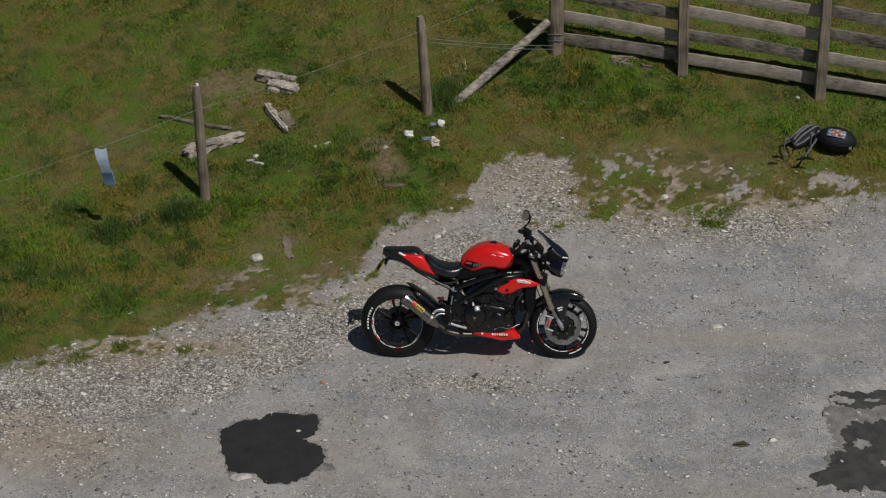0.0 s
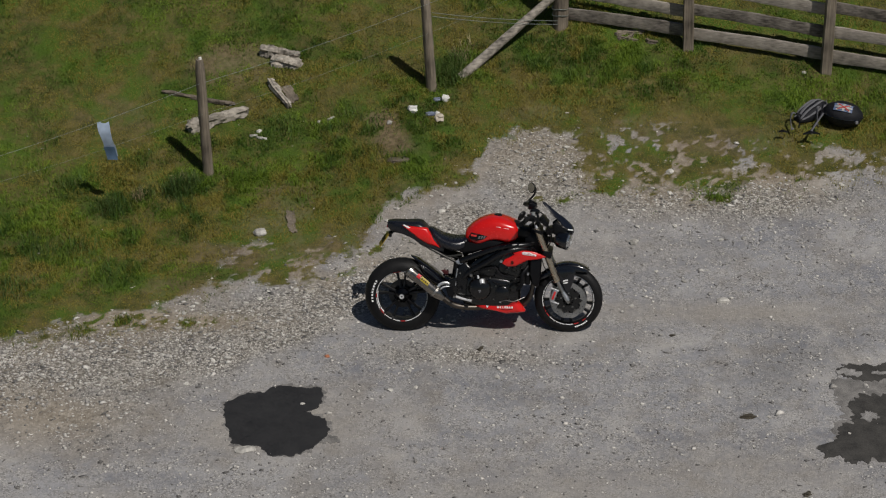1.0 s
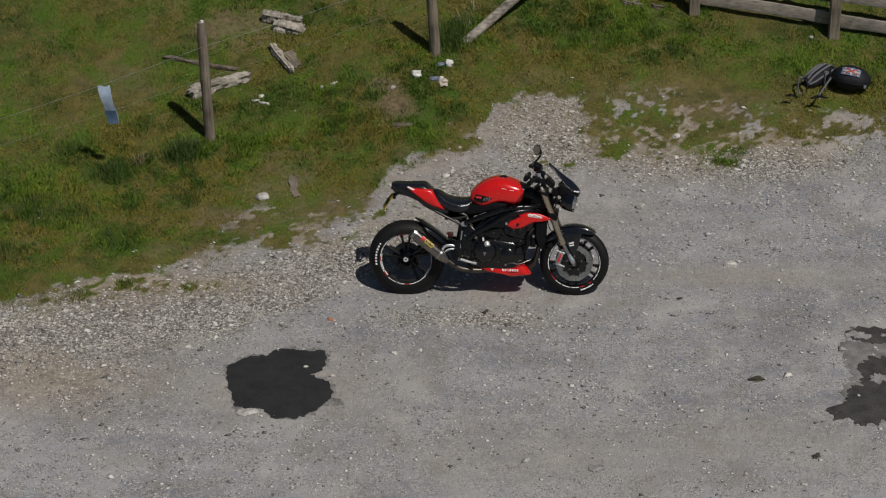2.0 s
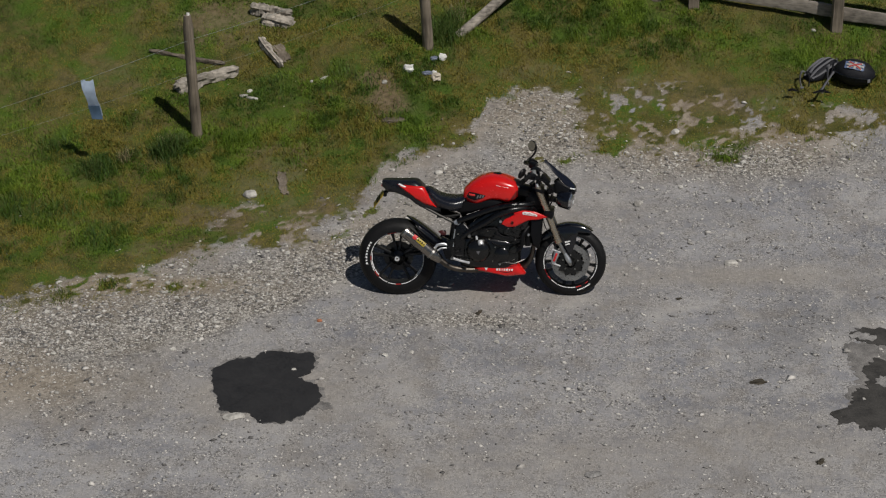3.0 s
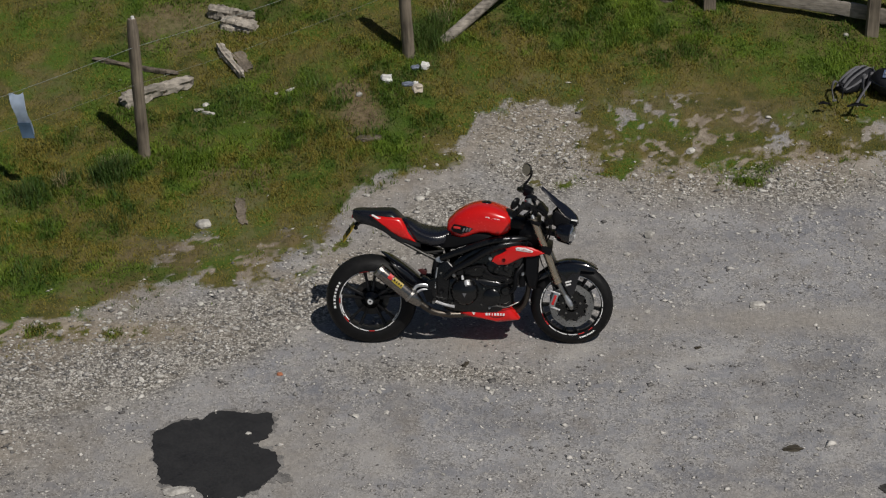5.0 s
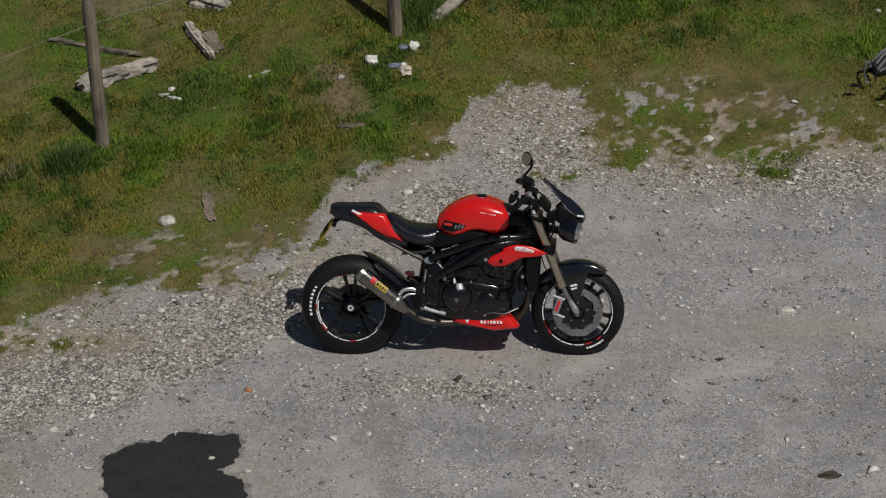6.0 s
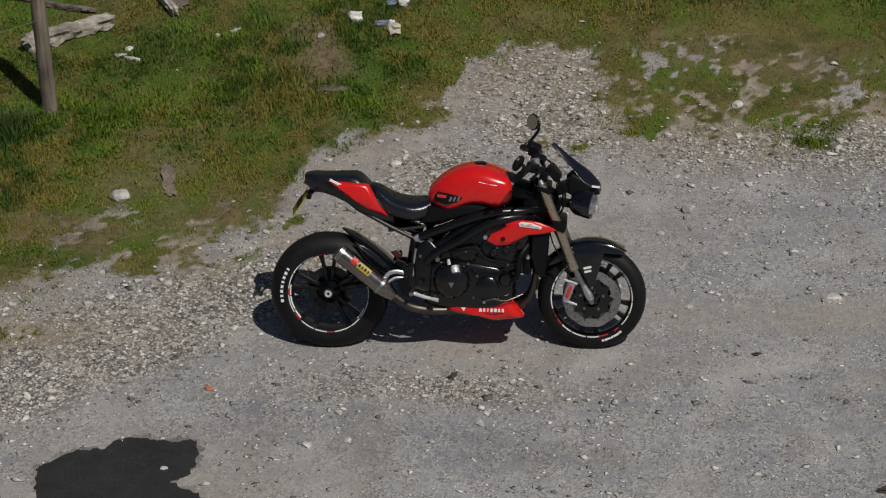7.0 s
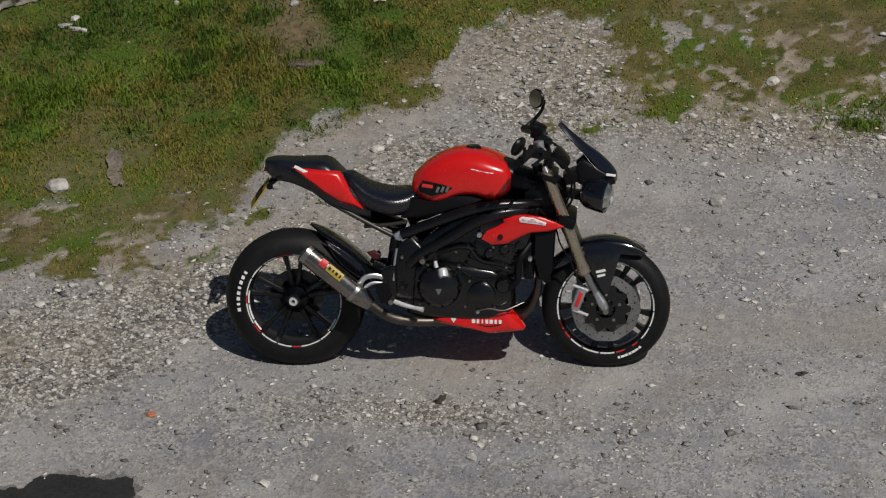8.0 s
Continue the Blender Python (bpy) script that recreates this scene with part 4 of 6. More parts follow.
part("tail_lamp", box((0.012, 0.07, 0.025), pose(-0.846, 0, 0.94, 0, 15, 0), 0.005), REDTAPE, tail, "red tail lamp")
hanger = part("plate_hanger", tube([(-0.77, 0, 0.90), (-0.815, 0, 0.885), (-0.84, 0, 0.86)], [0.02, 0.014, 0.012], 10, flat=[0.04, 0.03, 0.03]), BLACK, bike)
plate_m = pose(-0.88, 0, 0.818, 0, 36, 8)
plate = part("number_plate", box((0.005, 0.18, 0.14), plate_m, 0.001), PLATE, bike, "yellow rear plate with blank bars")
for k in range(6):
    part("plate_bar", box((0.002, 0.018, 0.055), plate_m @ pose(-0.0045, -0.075 + 0.03 * k, 0), 0), BLACK, plate)
for side in (-1, 1):
    part("indicator", tube([(-0.80, 0.04 * side, 0.885), (-0.81, 0.10 * side, 0.88), (-0.812, 0.135 * side, 0.88)], [0.007, 0.008, 0.016], 10, across=(0, 0, 1)), BLACK, bike)
    part("subframe_rail", tube([(-0.56, 0.095 * side, 0.81), (-0.39, 0.115 * side, 0.722), (-0.235, 0.125 * side, 0.645)], 0.0115, 12), DULL, bike, "grey subframe rail")
    part("subframe_rail", tube([(-0.38, 0.11 * side, 0.69), (-0.28, 0.12 * side, 0.70), (-0.185, 0.125 * side, 0.715)], 0.0095, 12), DULL, bike)
part("undertray", tube([(-0.40, 0, 0.74), (-0.3, 0, 0.70), (-0.2, 0, 0.66)], 0.03, 10, flat=0.09), BLACK, bike)

# frame
for side in (-1, 1):
    part("frame_spar", tube([(0.43, 0.075 * side, 0.80), (0.36, 0.13 * side, 0.806), (0.22, 0.168 * side, 0.806), (0.09, 0.175 * side, 0.778), (-0.10, 0.16 * side, 0.704), (-0.2, 0.135 * side, 0.66)], 0.026, 16), FRAME, bike, "thick black tubular frame spar")
    part("frame_spar", tube([(0.41, 0.09 * side, 0.765), (0.34, 0.14 * side, 0.775), (0.24, 0.178 * side, 0.770), (0.135, 0.182 * side, 0.728), (0.02, 0.178 * side, 0.655), (-0.10, 0.168 * side, 0.585), (-0.17, 0.15 * side, 0.52)], 0.026, 16), FRAME, bike, "thick black tubular frame spar")
    part("pivot_plate", panel([(-0.25, 0.52), (-0.22, 0.62), (-0.155, 0.655), (-0.10, 0.60), (-0.135, 0.52), (-0.145, 0.40), (-0.152, 0.315), (-0.235, 0.325), (-0.245, 0.42)], 0.10 * side, 0.165 * side, 0.12, bulge=0.2), FRAME, bike, "black cast frame plate at the swing arm pivot")
    part("pivot_cap", turned([(0.001, 0.165 * side), (0.018, 0.172 * side), (0.021, 0.16 * side), (0.001, 0.16 * side)], (-0.195, 0, 0.425), 24), BLACK, bike)

# engine
part("crankcase", pod(between([(-0.20, 0.30, 0.40, 0.50, 0.11, 5, 5), (-0.17, 0.265, 0.40, 0.54, 0.15, 6, 6), (0.0, 0.25, 0.39, 0.54, 0.165, 6, 6), (0.2, 0.25, 0.38, 0.52, 0.165, 6, 6), (0.29, 0.28, 0.38, 0.48, 0.14, 6, 6), (0.32, 0.32, 0.39, 0.46, 0.10, 5, 5)], 2)), ENGINE, bike, "black engine crankcase")
part("cylinder_block", box((0.20, 0.30, 0.20), pose(0.215, 0, 0.565, 0, 22, 0), 0.02), ENGINE, bike)
part("cylinder_head", box((0.235, 0.33, 0.10), pose(0.275, 0, 0.685, 0, 22, 0), 0.025), ENGINE, bike)
bm = bmesh.new()
for k in range(6):
    box((0.206, 0.306, 0.008), pose(0.18 + 0.014 * k, 0, 0.49 + 0.03 * k, 0, 22, 0), 0.002, bm)
part("cooling_ribs", bm, ENGINE, bike)
for side in (-1, 1):
    clutch = part("clutch_cover" if side < 0 else "alternator_cover", turned([(0.001, 0.226 * side), (0.022, 0.2255 * side), (0.044, 0.222 * side), (0.064, 0.216 * side), (0.08, 0.208 * side), (0.092, 0.197 * side), (0.1, 0.18 * side), (0.104, 0.15 * side), (0.001, 0.15 * side)], (-0.03, 0, 0.425), 44), ENGINE, bike, "round black engine cover")
    for k in range(9):
        a = 2 * math.pi * k / 9
        bm = turned([(0.001, 0.206 * side), (0.0055, 0.206 * side), (0.0055, 0.19 * side), (0.001, 0.19 * side)], (-0.03 + 0.098 * math.cos(a), 0, 0.425 + 0.098 * math.sin(a)), 8)
        part("cover_bolt", bm, ENGINE, clutch)
    part("cover_badge", panel([(-0.044, 0.426), (-0.012, 0.426), (-0.028, 0.395)], 0.218 * side, 0.2272 * side, 0.1), BAGGREY, clutch, "small grey triangle badge")
    part("timing_cover", turned([(0.001, 0.192 * side), (0.05, 0.19 * side), (0.062, 0.182 * side), (0.066, 0.15 * side), (0.001, 0.15 * side)], (0.165, 0, 0.385), 32), ENGINE, bike)
    part("water_pump", turned([(0.001, 0.185 * side), (0.028, 0.183 * side), (0.036, 0.17 * side), (0.036, 0.14 * side), (0.001, 0.14 * side)], (0.265, 0, 0.43), 24), ENGINE, bike)
part("oil_filler", tube([(-0.012, -0.2, 0.512), (-0.004, -0.222, 0.48)], [0.021, 0.024, 0.02], 16), BRIGHT, bike, "bright alloy oil filler")
part("clutch_arm", tube([(-0.045, -0.2, 0.552), (-0.04, -0.205, 0.522)], [0.008, 0.011], 10), BRIGHT, bike, "bright alloy clutch arm")
part("engine_bolt", turned([(0.001, -0.192), (0.012, -0.19), (0.015, -0.18), (0.015, -0.15), (0.001, -0.15)], (-0.105, 0, 0.545), 16), STEEL, bike)
part("engine_bolt", turned([(0.001, -0.175), (0.011, -0.174), (0.013, -0.166), (0.013, -0.14), (0.001, -0.14)], (0.155, 0, 0.668), 16), ALLOY, bike)
part("engine_bolt", turned([(0.001, -0.168), (0.009, -0.166), (0.011, -0.16), (0.011, -0.13), (0.001, -0.13)], (0.388, 0, 0.555), 16), ALLOY, bike)
part("engine_bolt", turned([(0.001, -0.178), (0.008, -0.176), (0.01, -0.17), (0.01, -0.14), (0.001, -0.14)], (0.148, 0, 0.305), 16), ALLOY, bike)
for path, r in (([(0.39, -0.13, 0.62), (0.34, -0.175, 0.55), (0.33, -0.175, 0.46), (0.29, -0.17, 0.42)], 0.016), ([(0.1, -0.16, 0.62), (0.16, -0.178, 0.55), (0.25, -0.175, 0.53), (0.34, -0.165, 0.5)], 0.008),
                ([(-0.08, -0.15, 0.6), (-0.02, -0.175, 0.59), (0.06, -0.17, 0.61), (0.13, -0.16, 0.6)], 0.009), ([(0.14, -0.175, 0.31), (0.2, -0.185, 0.325), (0.27, -0.175, 0.315), (0.36, -0.14, 0.345)], 0.0035),
                ([(0.08, -0.17, 0.49), (0.12, -0.185, 0.47), (0.2, -0.18, 0.46), (0.26, -0.17, 0.49)], 0.006), ([(0.36, -0.12, 0.75), (0.4, -0.15, 0.74), (0.42, -0.155, 0.79), (0.45, -0.13, 0.76)], 0.008)):
    part("engine_hose", tube(path, r, 10), BLACK if r > 0.004 else STEEL, bike)
for side in (-1, 1):
    part("inner_panel", panel([(-0.16, 0.5), (-0.12, 0.62), (0.0, 0.72), (0.12, 0.77), (0.3, 0.785), (0.4, 0.74), (0.41, 0.6), (0.38, 0.46), (0.2, 0.43)], 0.1 * side, 0.128 * side, 0.2), ENGINE, bike)
    for hx, hz, hr in ((0.2, 0.58, 0.024), (0.27, 0.6, 0.024), (0.34, 0.62, 0.022)):
        part("head_plug", turned([(0.001, 0.176 * side), (hr * 0.7, 0.175 * side), (hr, 0.168 * side), (hr, 0.14 * side), (0.001, 0.14 * side)], (hx, 0, hz), 18), ENGINE, bike)
part("air_box", box((0.30, 0.24, 0.12), pose(0.12, 0, 0.79, 0, -6, 0), 0.03), BLACK, bike)
part("throttle_bodies", box((0.1, 0.26, 0.09), pose(0.06, 0, 0.68, 0, 10, 0), 0.02), ENGINE, bike)
for y in (-0.09, 0.0, 0.09):
    part("exhaust_header", tube([(0.34, y, 0.62), (0.415, y, 0.56), (0.425, y, 0.42), (0.38, y * 0.8, 0.29), (0.26, y * 0.6, 0.225), (0.1, y * 0.4 - 0.03, 0.215), (0.0, -0.06, 0.225)], 0.019, 14), PIPE, bike, "heat-stained exhaust header")

# added black block, closes the see-through gap between engine and radiator
part("gap_filler", box((0.05, 0.27, 0.24), pose(0.375, 0, 0.57, 0, -4, 0), 0.015), BLACK, bike)

for x, y, z, r in ((0.06, 0.168, 0.52, 0.007), (0.11, 0.168, 0.45, 0.006), (0.225, 0.178, 0.325, 0.006), (0.09, 0.17, 0.33, 0.006), (0.22, 0.155, 0.61, 0.006), (0.3, 0.155, 0.66, 0.007), (0.33, 0.16, 0.61, 0.006),
                   (-0.12, 0.168, 0.34, 0.007), (0.05, 0.17, 0.59, 0.006), (0.28, 0.172, 0.52, 0.006), (-0.2, 0.168, 0.56, 0.008), (-0.18, 0.168, 0.345, 0.007)):
    part("engine_bolt", turned([(0.001, -y - 0.012), (r * 0.8, -y - 0.012), (r, -y - 0.008), (r, -y + 0.02), (0.001, -y + 0.02)], (x, 0, z), 10), STEEL, bike)

# radiator, shrouds and belly pan
rad = part("radiator", box((0.035, 0.30, 0.27), pose(0.452, 0, 0.575, 0, -6, 0), 0.008), BLACK, bike)
for side in (-1, 1):
    part("radiator_tank", panel([(0.405, 0.72), (0.505, 0.715), (0.492, 0.50), (0.475, 0.445), (0.425, 0.455), (0.40, 0.56)], 0.12 * side, 0.162 * side, 0.2), BLACK, rad)
    shroud = part("radiator_shroud", panel([(0.166, 0.652), (0.19, 0.69), (0.24, 0.712), (0.27, 0.732), (0.26, 0.75), (0.30, 0.76), (0.341, 0.766), (0.40, 0.762), (0.444, 0.754), (0.5, 0.733), (0.542, 0.712), (0.483, 0.692), (0.393, 0.684), (0.33, 0.655), (0.28, 0.63), (0.213, 0.626)], 0.152 * side, 0.186 * side, 0.35, bulge=0.3), RED, bike, "pointed red radiator shroud")
    sticker = part("shroud_sticker", panel([(0.337, 0.752), (0.352, 0.76), (0.376, 0.757), (0.404, 0.755), (0.43, 0.745), (0.463, 0.733), (0.458, 0.72), (0.43, 0.724), (0.406, 0.727), (0.375, 0.731), (0.342, 0.735)], 0.176 * side, 0.1895 * side, 0.1, bulge=0.1), WHITE, shroud, "torn white sticker")
    for sx, sz, sw, tilt in ((0.36, 0.746, 0.016, 20), (0.388, 0.741, 0.024, 4), (0.412, 0.739, 0.014, 30), (0.438, 0.732, 0.02, 12), (0.4, 0.749, 0.016, -8)):
        part("sticker_bar", box((sw, 0.003, 0.0045), pose(sx, 0.1905 * side, sz, 0, tilt, 0), 0), PINK, sticker, "pink bar on the sticker")
    part("shroud_clip", turned([(0.006, 0.193 * side), (0.012, 0.193 * side), (0.012, 0.185 * side), (0.006, 0.185 * side)], (0.253, 0, 0.665), 12), BLACK, shroud)
    pan = part("belly_pan", panel([(-0.09, 0.258), (-0.06, 0.28), (0.02, 0.292), (0.15, 0.281), (0.21, 0.303), (0.285, 0.31), (0.33, 0.265), (0.365, 0.215), (0.355, 0.202), (0.21, 0.184), (0.10, 0.208), (-0.045, 0.236)], 0.07 * side, 0.15 * side, 0.3, bulge=0.5), RED, bike, "red belly pan with white bars")
    for k, w in enumerate((0.016, 0.011, 0.006, 0.013, 0.016, 0.011, 0.013)):
        part("belly_bar", box((w, 0.003, 0.018), pose(0.127 + 0.0205 * k, 0.1515 * side, 0.2535 - 0.0003 * k, 0, 2, 0), 0), WHITE, pan, "white bars on the belly pan")
    part("belly_underline", tube([(0.15, 0.1505 * side, 0.238), (0.2, 0.1515 * side, 0.230), (0.25, 0.1505 * side, 0.238)], 0.0025, 6), BLACK, pan)
    part("belly_badge", panel([(0.02, 0.267), (0.048, 0.267), (0.034, 0.243)], 0.1475 * side, 0.1512 * side, 0.1), WHITE, pan, "small white triangle badge")
part("belly_floor", tube([(-0.04, 0, 0.235), (0.12, 0, 0.205), (0.33, 0, 0.215)], 0.015, 12, flat=0.08), RED, bike)

# exhaust
can = part("silencer", tube([(-0.632, -0.205, 0.578), (-0.615, -0.205, 0.563), (-0.50, -0.203, 0.468), (-0.40, -0.198, 0.385), (-0.345, -0.192, 0.338)], [0.047, 0.05, 0.052, 0.05, 0.03], 28, flat=[0.047, 0.05, 0.052, 0.05, 0.03]), TITAN, bike, "brushed titanium silencer")
part("silencer_cap", tube([(-0.628, -0.205, 0.574), (-0.646, -0.205, 0.589), (-0.652, -0.205, 0.594)], [0.0515, 0.049, 0.03], 28), STEEL, can)
part("silencer_strap", tube([(-0.425, -0.2, 0.406), (-0.412, -0.2, 0.395)], 0.0535, 28), STEEL, can)
slope = math.degrees(math.atan2(0.563 - 0.385, 0.215))
for x, z, w, mat, text in ((-0.565, 0.532, 0.034, REDTAPE, "red silencer label"), (-0.515, 0.489, 0.085, YELLOW, "yellow silencer label")):
    bm = bmesh.new()
    m = Matrix.Translation((x, -0.204, z)) @ Matrix.Rotation(radians(slope), 4, "Y")
    rows = []
    for t in (-w / 2, w / 2):
        rows.append([m @ Vector((t, -r * math.cos(a), r * math.sin(a))) for r, a in [(0.0532, radians(d)) for d in range(2, 45, 7)] + [(0.05, radians(d)) for d in range(44, 1, -7)]])
    label = part("silencer_label", rings(bm, rows), mat, can, text)
    if mat is YELLOW:
        for k in range(4):
            part("label_bar", box((0.008 if k % 2 else 0.012, 0.003, 0.015), m @ Matrix.Translation((-0.03 + 0.02 * k, -0.0495, 0.0205)) @ Matrix.Rotation(radians(-22), 4, "X"), 0), BLACK, label, "dark bar on the label")
part("link_pipe", tube([(-0.35, -0.193, 0.343), (-0.29, -0.185, 0.295), (-0.23, -0.17, 0.265), (-0.13, -0.14, 0.245), (-0.02, -0.1, 0.238), (0.03, -0.06, 0.232)], [0.025, 0.023, 0.023, 0.026], 18), PIPE, bike, "bent steel exhaust link pipe")
part("silencer_bracket", tube([(-0.405, -0.2, 0.42), (-0.375, -0.185, 0.462), (-0.325, -0.178, 0.472), (-0.28, -0.172, 0.455), (-0.245, -0.168, 0.42)], [0.011, 0.012, 0.012, 0.011, 0.012], 10, flat=0.007), ALLOY, bike, "cast alloy silencer bracket")
part("silencer_bracket", tube([(-0.385, -0.195, 0.41), (-0.34, -0.18, 0.437), (-0.29, -0.174, 0.435)], 0.008, 10, flat=0.006), ALLOY, bike)
part("footrest_hanger", panel([(-0.30, 0.50), (-0.23, 0.53), (-0.225, 0.40), (-0.24, 0.33), (-0.28, 0.335), (-0.29, 0.41)], -0.165, -0.18, 0.15), FRAME, bike)
part("footrest", tube([(-0.245, -0.18, 0.365), (-0.245, -0.27, 0.37)], 0.012, 12, across=(1, 0, 0)), STEEL, bike)
part("brake_pedal", tube([(-0.245, -0.19, 0.357), (-0.19, -0.205, 0.342), (-0.14, -0.215, 0.332), (-0.10, -0.225, 0.326)], [0.012, 0.011, 0.0095, 0.012], 12), BRIGHT, bike, "bright alloy brake pedal")
part("heel_guard", panel([(-0.33, 0.43), (-0.27, 0.45), (-0.255, 0.36), (-0.30, 0.345)], -0.182, -0.187, 0.1), BLACK, bike)

# swing arm, rear mudguard, shock, side stand
part("swing_arm", tube([(-0.17, 0.1, 0.42), (-0.35, 0.13, 0.42), (-0.55, 0.15, 0.365), (-0.722, 0.13, 0.305)], [0.055, 0.06, 0.05, 0.06], 18, flat=[0.05, 0.035, 0.035, 0.04]), FRAME, bike, "black single-sided swing arm")
part("swing_arm_bridge", tube([(-0.17, -0.1, 0.43), (-0.26, -0.09, 0.44), (-0.34, 0.02, 0.45), (-0.38, 0.12, 0.43)], 0.04, 14), FRAME, bike)
hug = part("rear_mudguard", tube([(-0.645, 0, 0.675), (-0.58, 0, 0.638), (-0.50, 0, 0.582), (-0.43, 0, 0.525), (-0.375, 0, 0.465), (-0.35, 0, 0.42)], [0.004, 0.012, 0.018, 0.022, 0.03, 0.03], 18, flat=[0.02, 0.075, 0.095, 0.1, 0.095, 0.08]), GLOSS, bike, "black rear mudguard hugging the tyre")
part("mudguard_skirt", panel([(-0.57, 0.62), (-0.50, 0.585), (-0.43, 0.53), (-0.375, 0.475), (-0.36, 0.43), (-0.41, 0.44), (-0.47, 0.48), (-0.53, 0.545)], -0.085, -0.1, 0.2), GLOSS, hug)
part("shock_spring", tube([(-0.27, 0, 0.40), (-0.23, 0, 0.64)], 0.034, 16), ENGINE, bike)
part("fluid_bottle", tube([(-0.245, -0.14, 0.585), (-0.235, -0.14, 0.64)], 0.02, 14), BLACK, bike)
part("reflector_stay", tube([(-0.35, -0.09, 0.515), (-0.335, -0.1, 0.55), (-0.31, -0.1, 0.57)], 0.009, 8), BLACK, bike)
part("reflector", panel([(-0.372, 0.566), (-0.335, 0.576), (-0.302, 0.556), (-0.312, 0.53), (-0.342, 0.534)], -0.098, -0.114, 0.2), DARKRED, bike, "small dark red reflector")
part("brake_rod", tube([(-0.225, -0.165, 0.60), (-0.235, -0.172, 0.53), (-0.24, -0.176, 0.45)], 0.006, 8), ALLOY, bike)
part("linkage", panel([(-0.245, 0.66), (-0.205, 0.685), (-0.165, 0.64), (-0.185, 0.60), (-0.205, 0.635), (-0.23, 0.63)], -0.135, -0.15, 0.15), ALLOY, bike, "bright cast bracket")
stand = part("side_stand", tube([(0.02, 0.12, 0.245), (0.1, 0.2, 0.19), (0.19, 0.325, 0.118)], [0.014, 0.012, 0.011], 12, across=(1, 0, 0)), FRAME, bike, "black side stand")
part("stand_foot", box((0.07, 0.045, 0.012), pose(0.20, 0.33, 0.112, 18, 0, 20), 0.004), FRAME, stand)


# ---- fences ----
def post_mesh(radius, tall, seed, square=False, lean=0.0):
    """A weathered timber post, a little crooked, with a chamfered top."""
    r = random.Random(seed)
    bm = bmesh.new()
    rows, n = [], 14
    lean_x, lean_y = r.uniform(-0.022, 0.022), r.uniform(-0.02, 0.02)
    for i in range(13):
        t = i / 12
        z = -0.25 + (tall + 0.25) * t
        k = radius * (1.08 - 0.14 * t + r.uniform(-0.02, 0.02)) * (0.72 if i == 12 else 1)
        row = []
        for q in range(n):
            a = 2 * math.pi * q / n
            c, s = math.cos(a), math.sin(a)
            f = 1 / max(abs(c), abs(s)) * 0.92 if square else 1
            f = min(f, 1.22) * (1 + 0.07 * math.sin(3 * a + seed + 2 * t) + r.uniform(-0.05, 0.05))
            row.append((k * f * c + lean_x * t * math.sin(2 * t) + lean * z, k * f * s + lean_y * t, z))
        rows.append(row)
    return rings(bm, rows)


def rail_between(a, b, tall, thick, seed):
    """A sawn rail from a to b, slightly bowed, its edges worn."""
    r = random.Random(seed)
    a, b = Vector(a), Vector(b)
    way = (b - a).normalized()
    out = Vector((way.y, -way.x, 0)).normalized()
    rows = []
    for i in range(11):
        t = i / 10
        p = a.lerp(b, t) + Vector((0, 0, 0.012 * math.sin(3 * t + seed)))
        h, w = tall / 2 * (1 + r.uniform(-0.07, 0.07)), thick / 2 * (1 + r.uniform(-0.1, 0.1))
        row = []
        for u, v in ((-1, -0.8), (-0.8, -1), (0.8, -1), (1, -0.8), (1, 0.8), (0.8, 1), (-0.8, 1), (-1, 0.8)):
            row.append(p + out * (w * u) + Vector((0, 0, h * v)))
        rows.append(row)
    return rings(bmesh.new(), rows)


rail_fence = thing("rail_fence", "weathered grey timber post and rail fence on the bank", "fence")
RAIL_POSTS = [(0.545, 4.63, 0.078, 1.3), (1.881, 4.315, 0.056, 1.2), (3.273, 3.985, 0.058, 1.2), (4.66, 3.66, 0.058, 1.2), (6.05, 3.34, 0.058, 1.2)]
for k, (x, y, r, tall) in enumerate(RAIL_POSTS):
    ob = part("post", post_mesh(r, tall, 20 + k, square=k > 0), WOOD, rail_fence, "stout round strainer post" if k == 0 else "square weathered post")
    ob.location = (x, y, ground_at(x, y))
for k, (p, q) in enumerate(zip(RAIL_POSTS, RAIL_POSTS[1:])):
    for j, (h0, h1) in enumerate(((0.105, 0.17) if k == 0 else (0.15, 0.15), (0.35, 0.385) if k == 0 else (0.4, 0.4), (0.61, 0.63) if k == 0 else (0.655, 0.65), (0.9, 0.9))):
        a = (p[0] + 0.02, p[1] + p[2] + 0.02, ground_at(p[0], p[1]) + h0)
        b = (q[0] - 0.004, q[1] + q[2] + 0.02, ground_at(q[0], q[1]) + h1)
        part("rail", rail_between(a, b, 0.118 if j else 0.125, 0.035, 31 * k + j), RAIL, rail_fence)
for h in (0.13, 0.2):
    sx, sy, sz = 0.545, 4.63, ground_at(0.545, 4.63) + h
    part("wire_wrap", tube([(sx + 0.085 * math.cos(a), sy + 0.085 * math.sin(a), sz + 0.006 * math.sin(3 * a)) for a in (2 * math.pi * k / 16 for k in range(17))], 0.004, 6, 2, across=(0, 0, 1)), WIRE, rail_fence, "rusty wire wound round the strainer post")

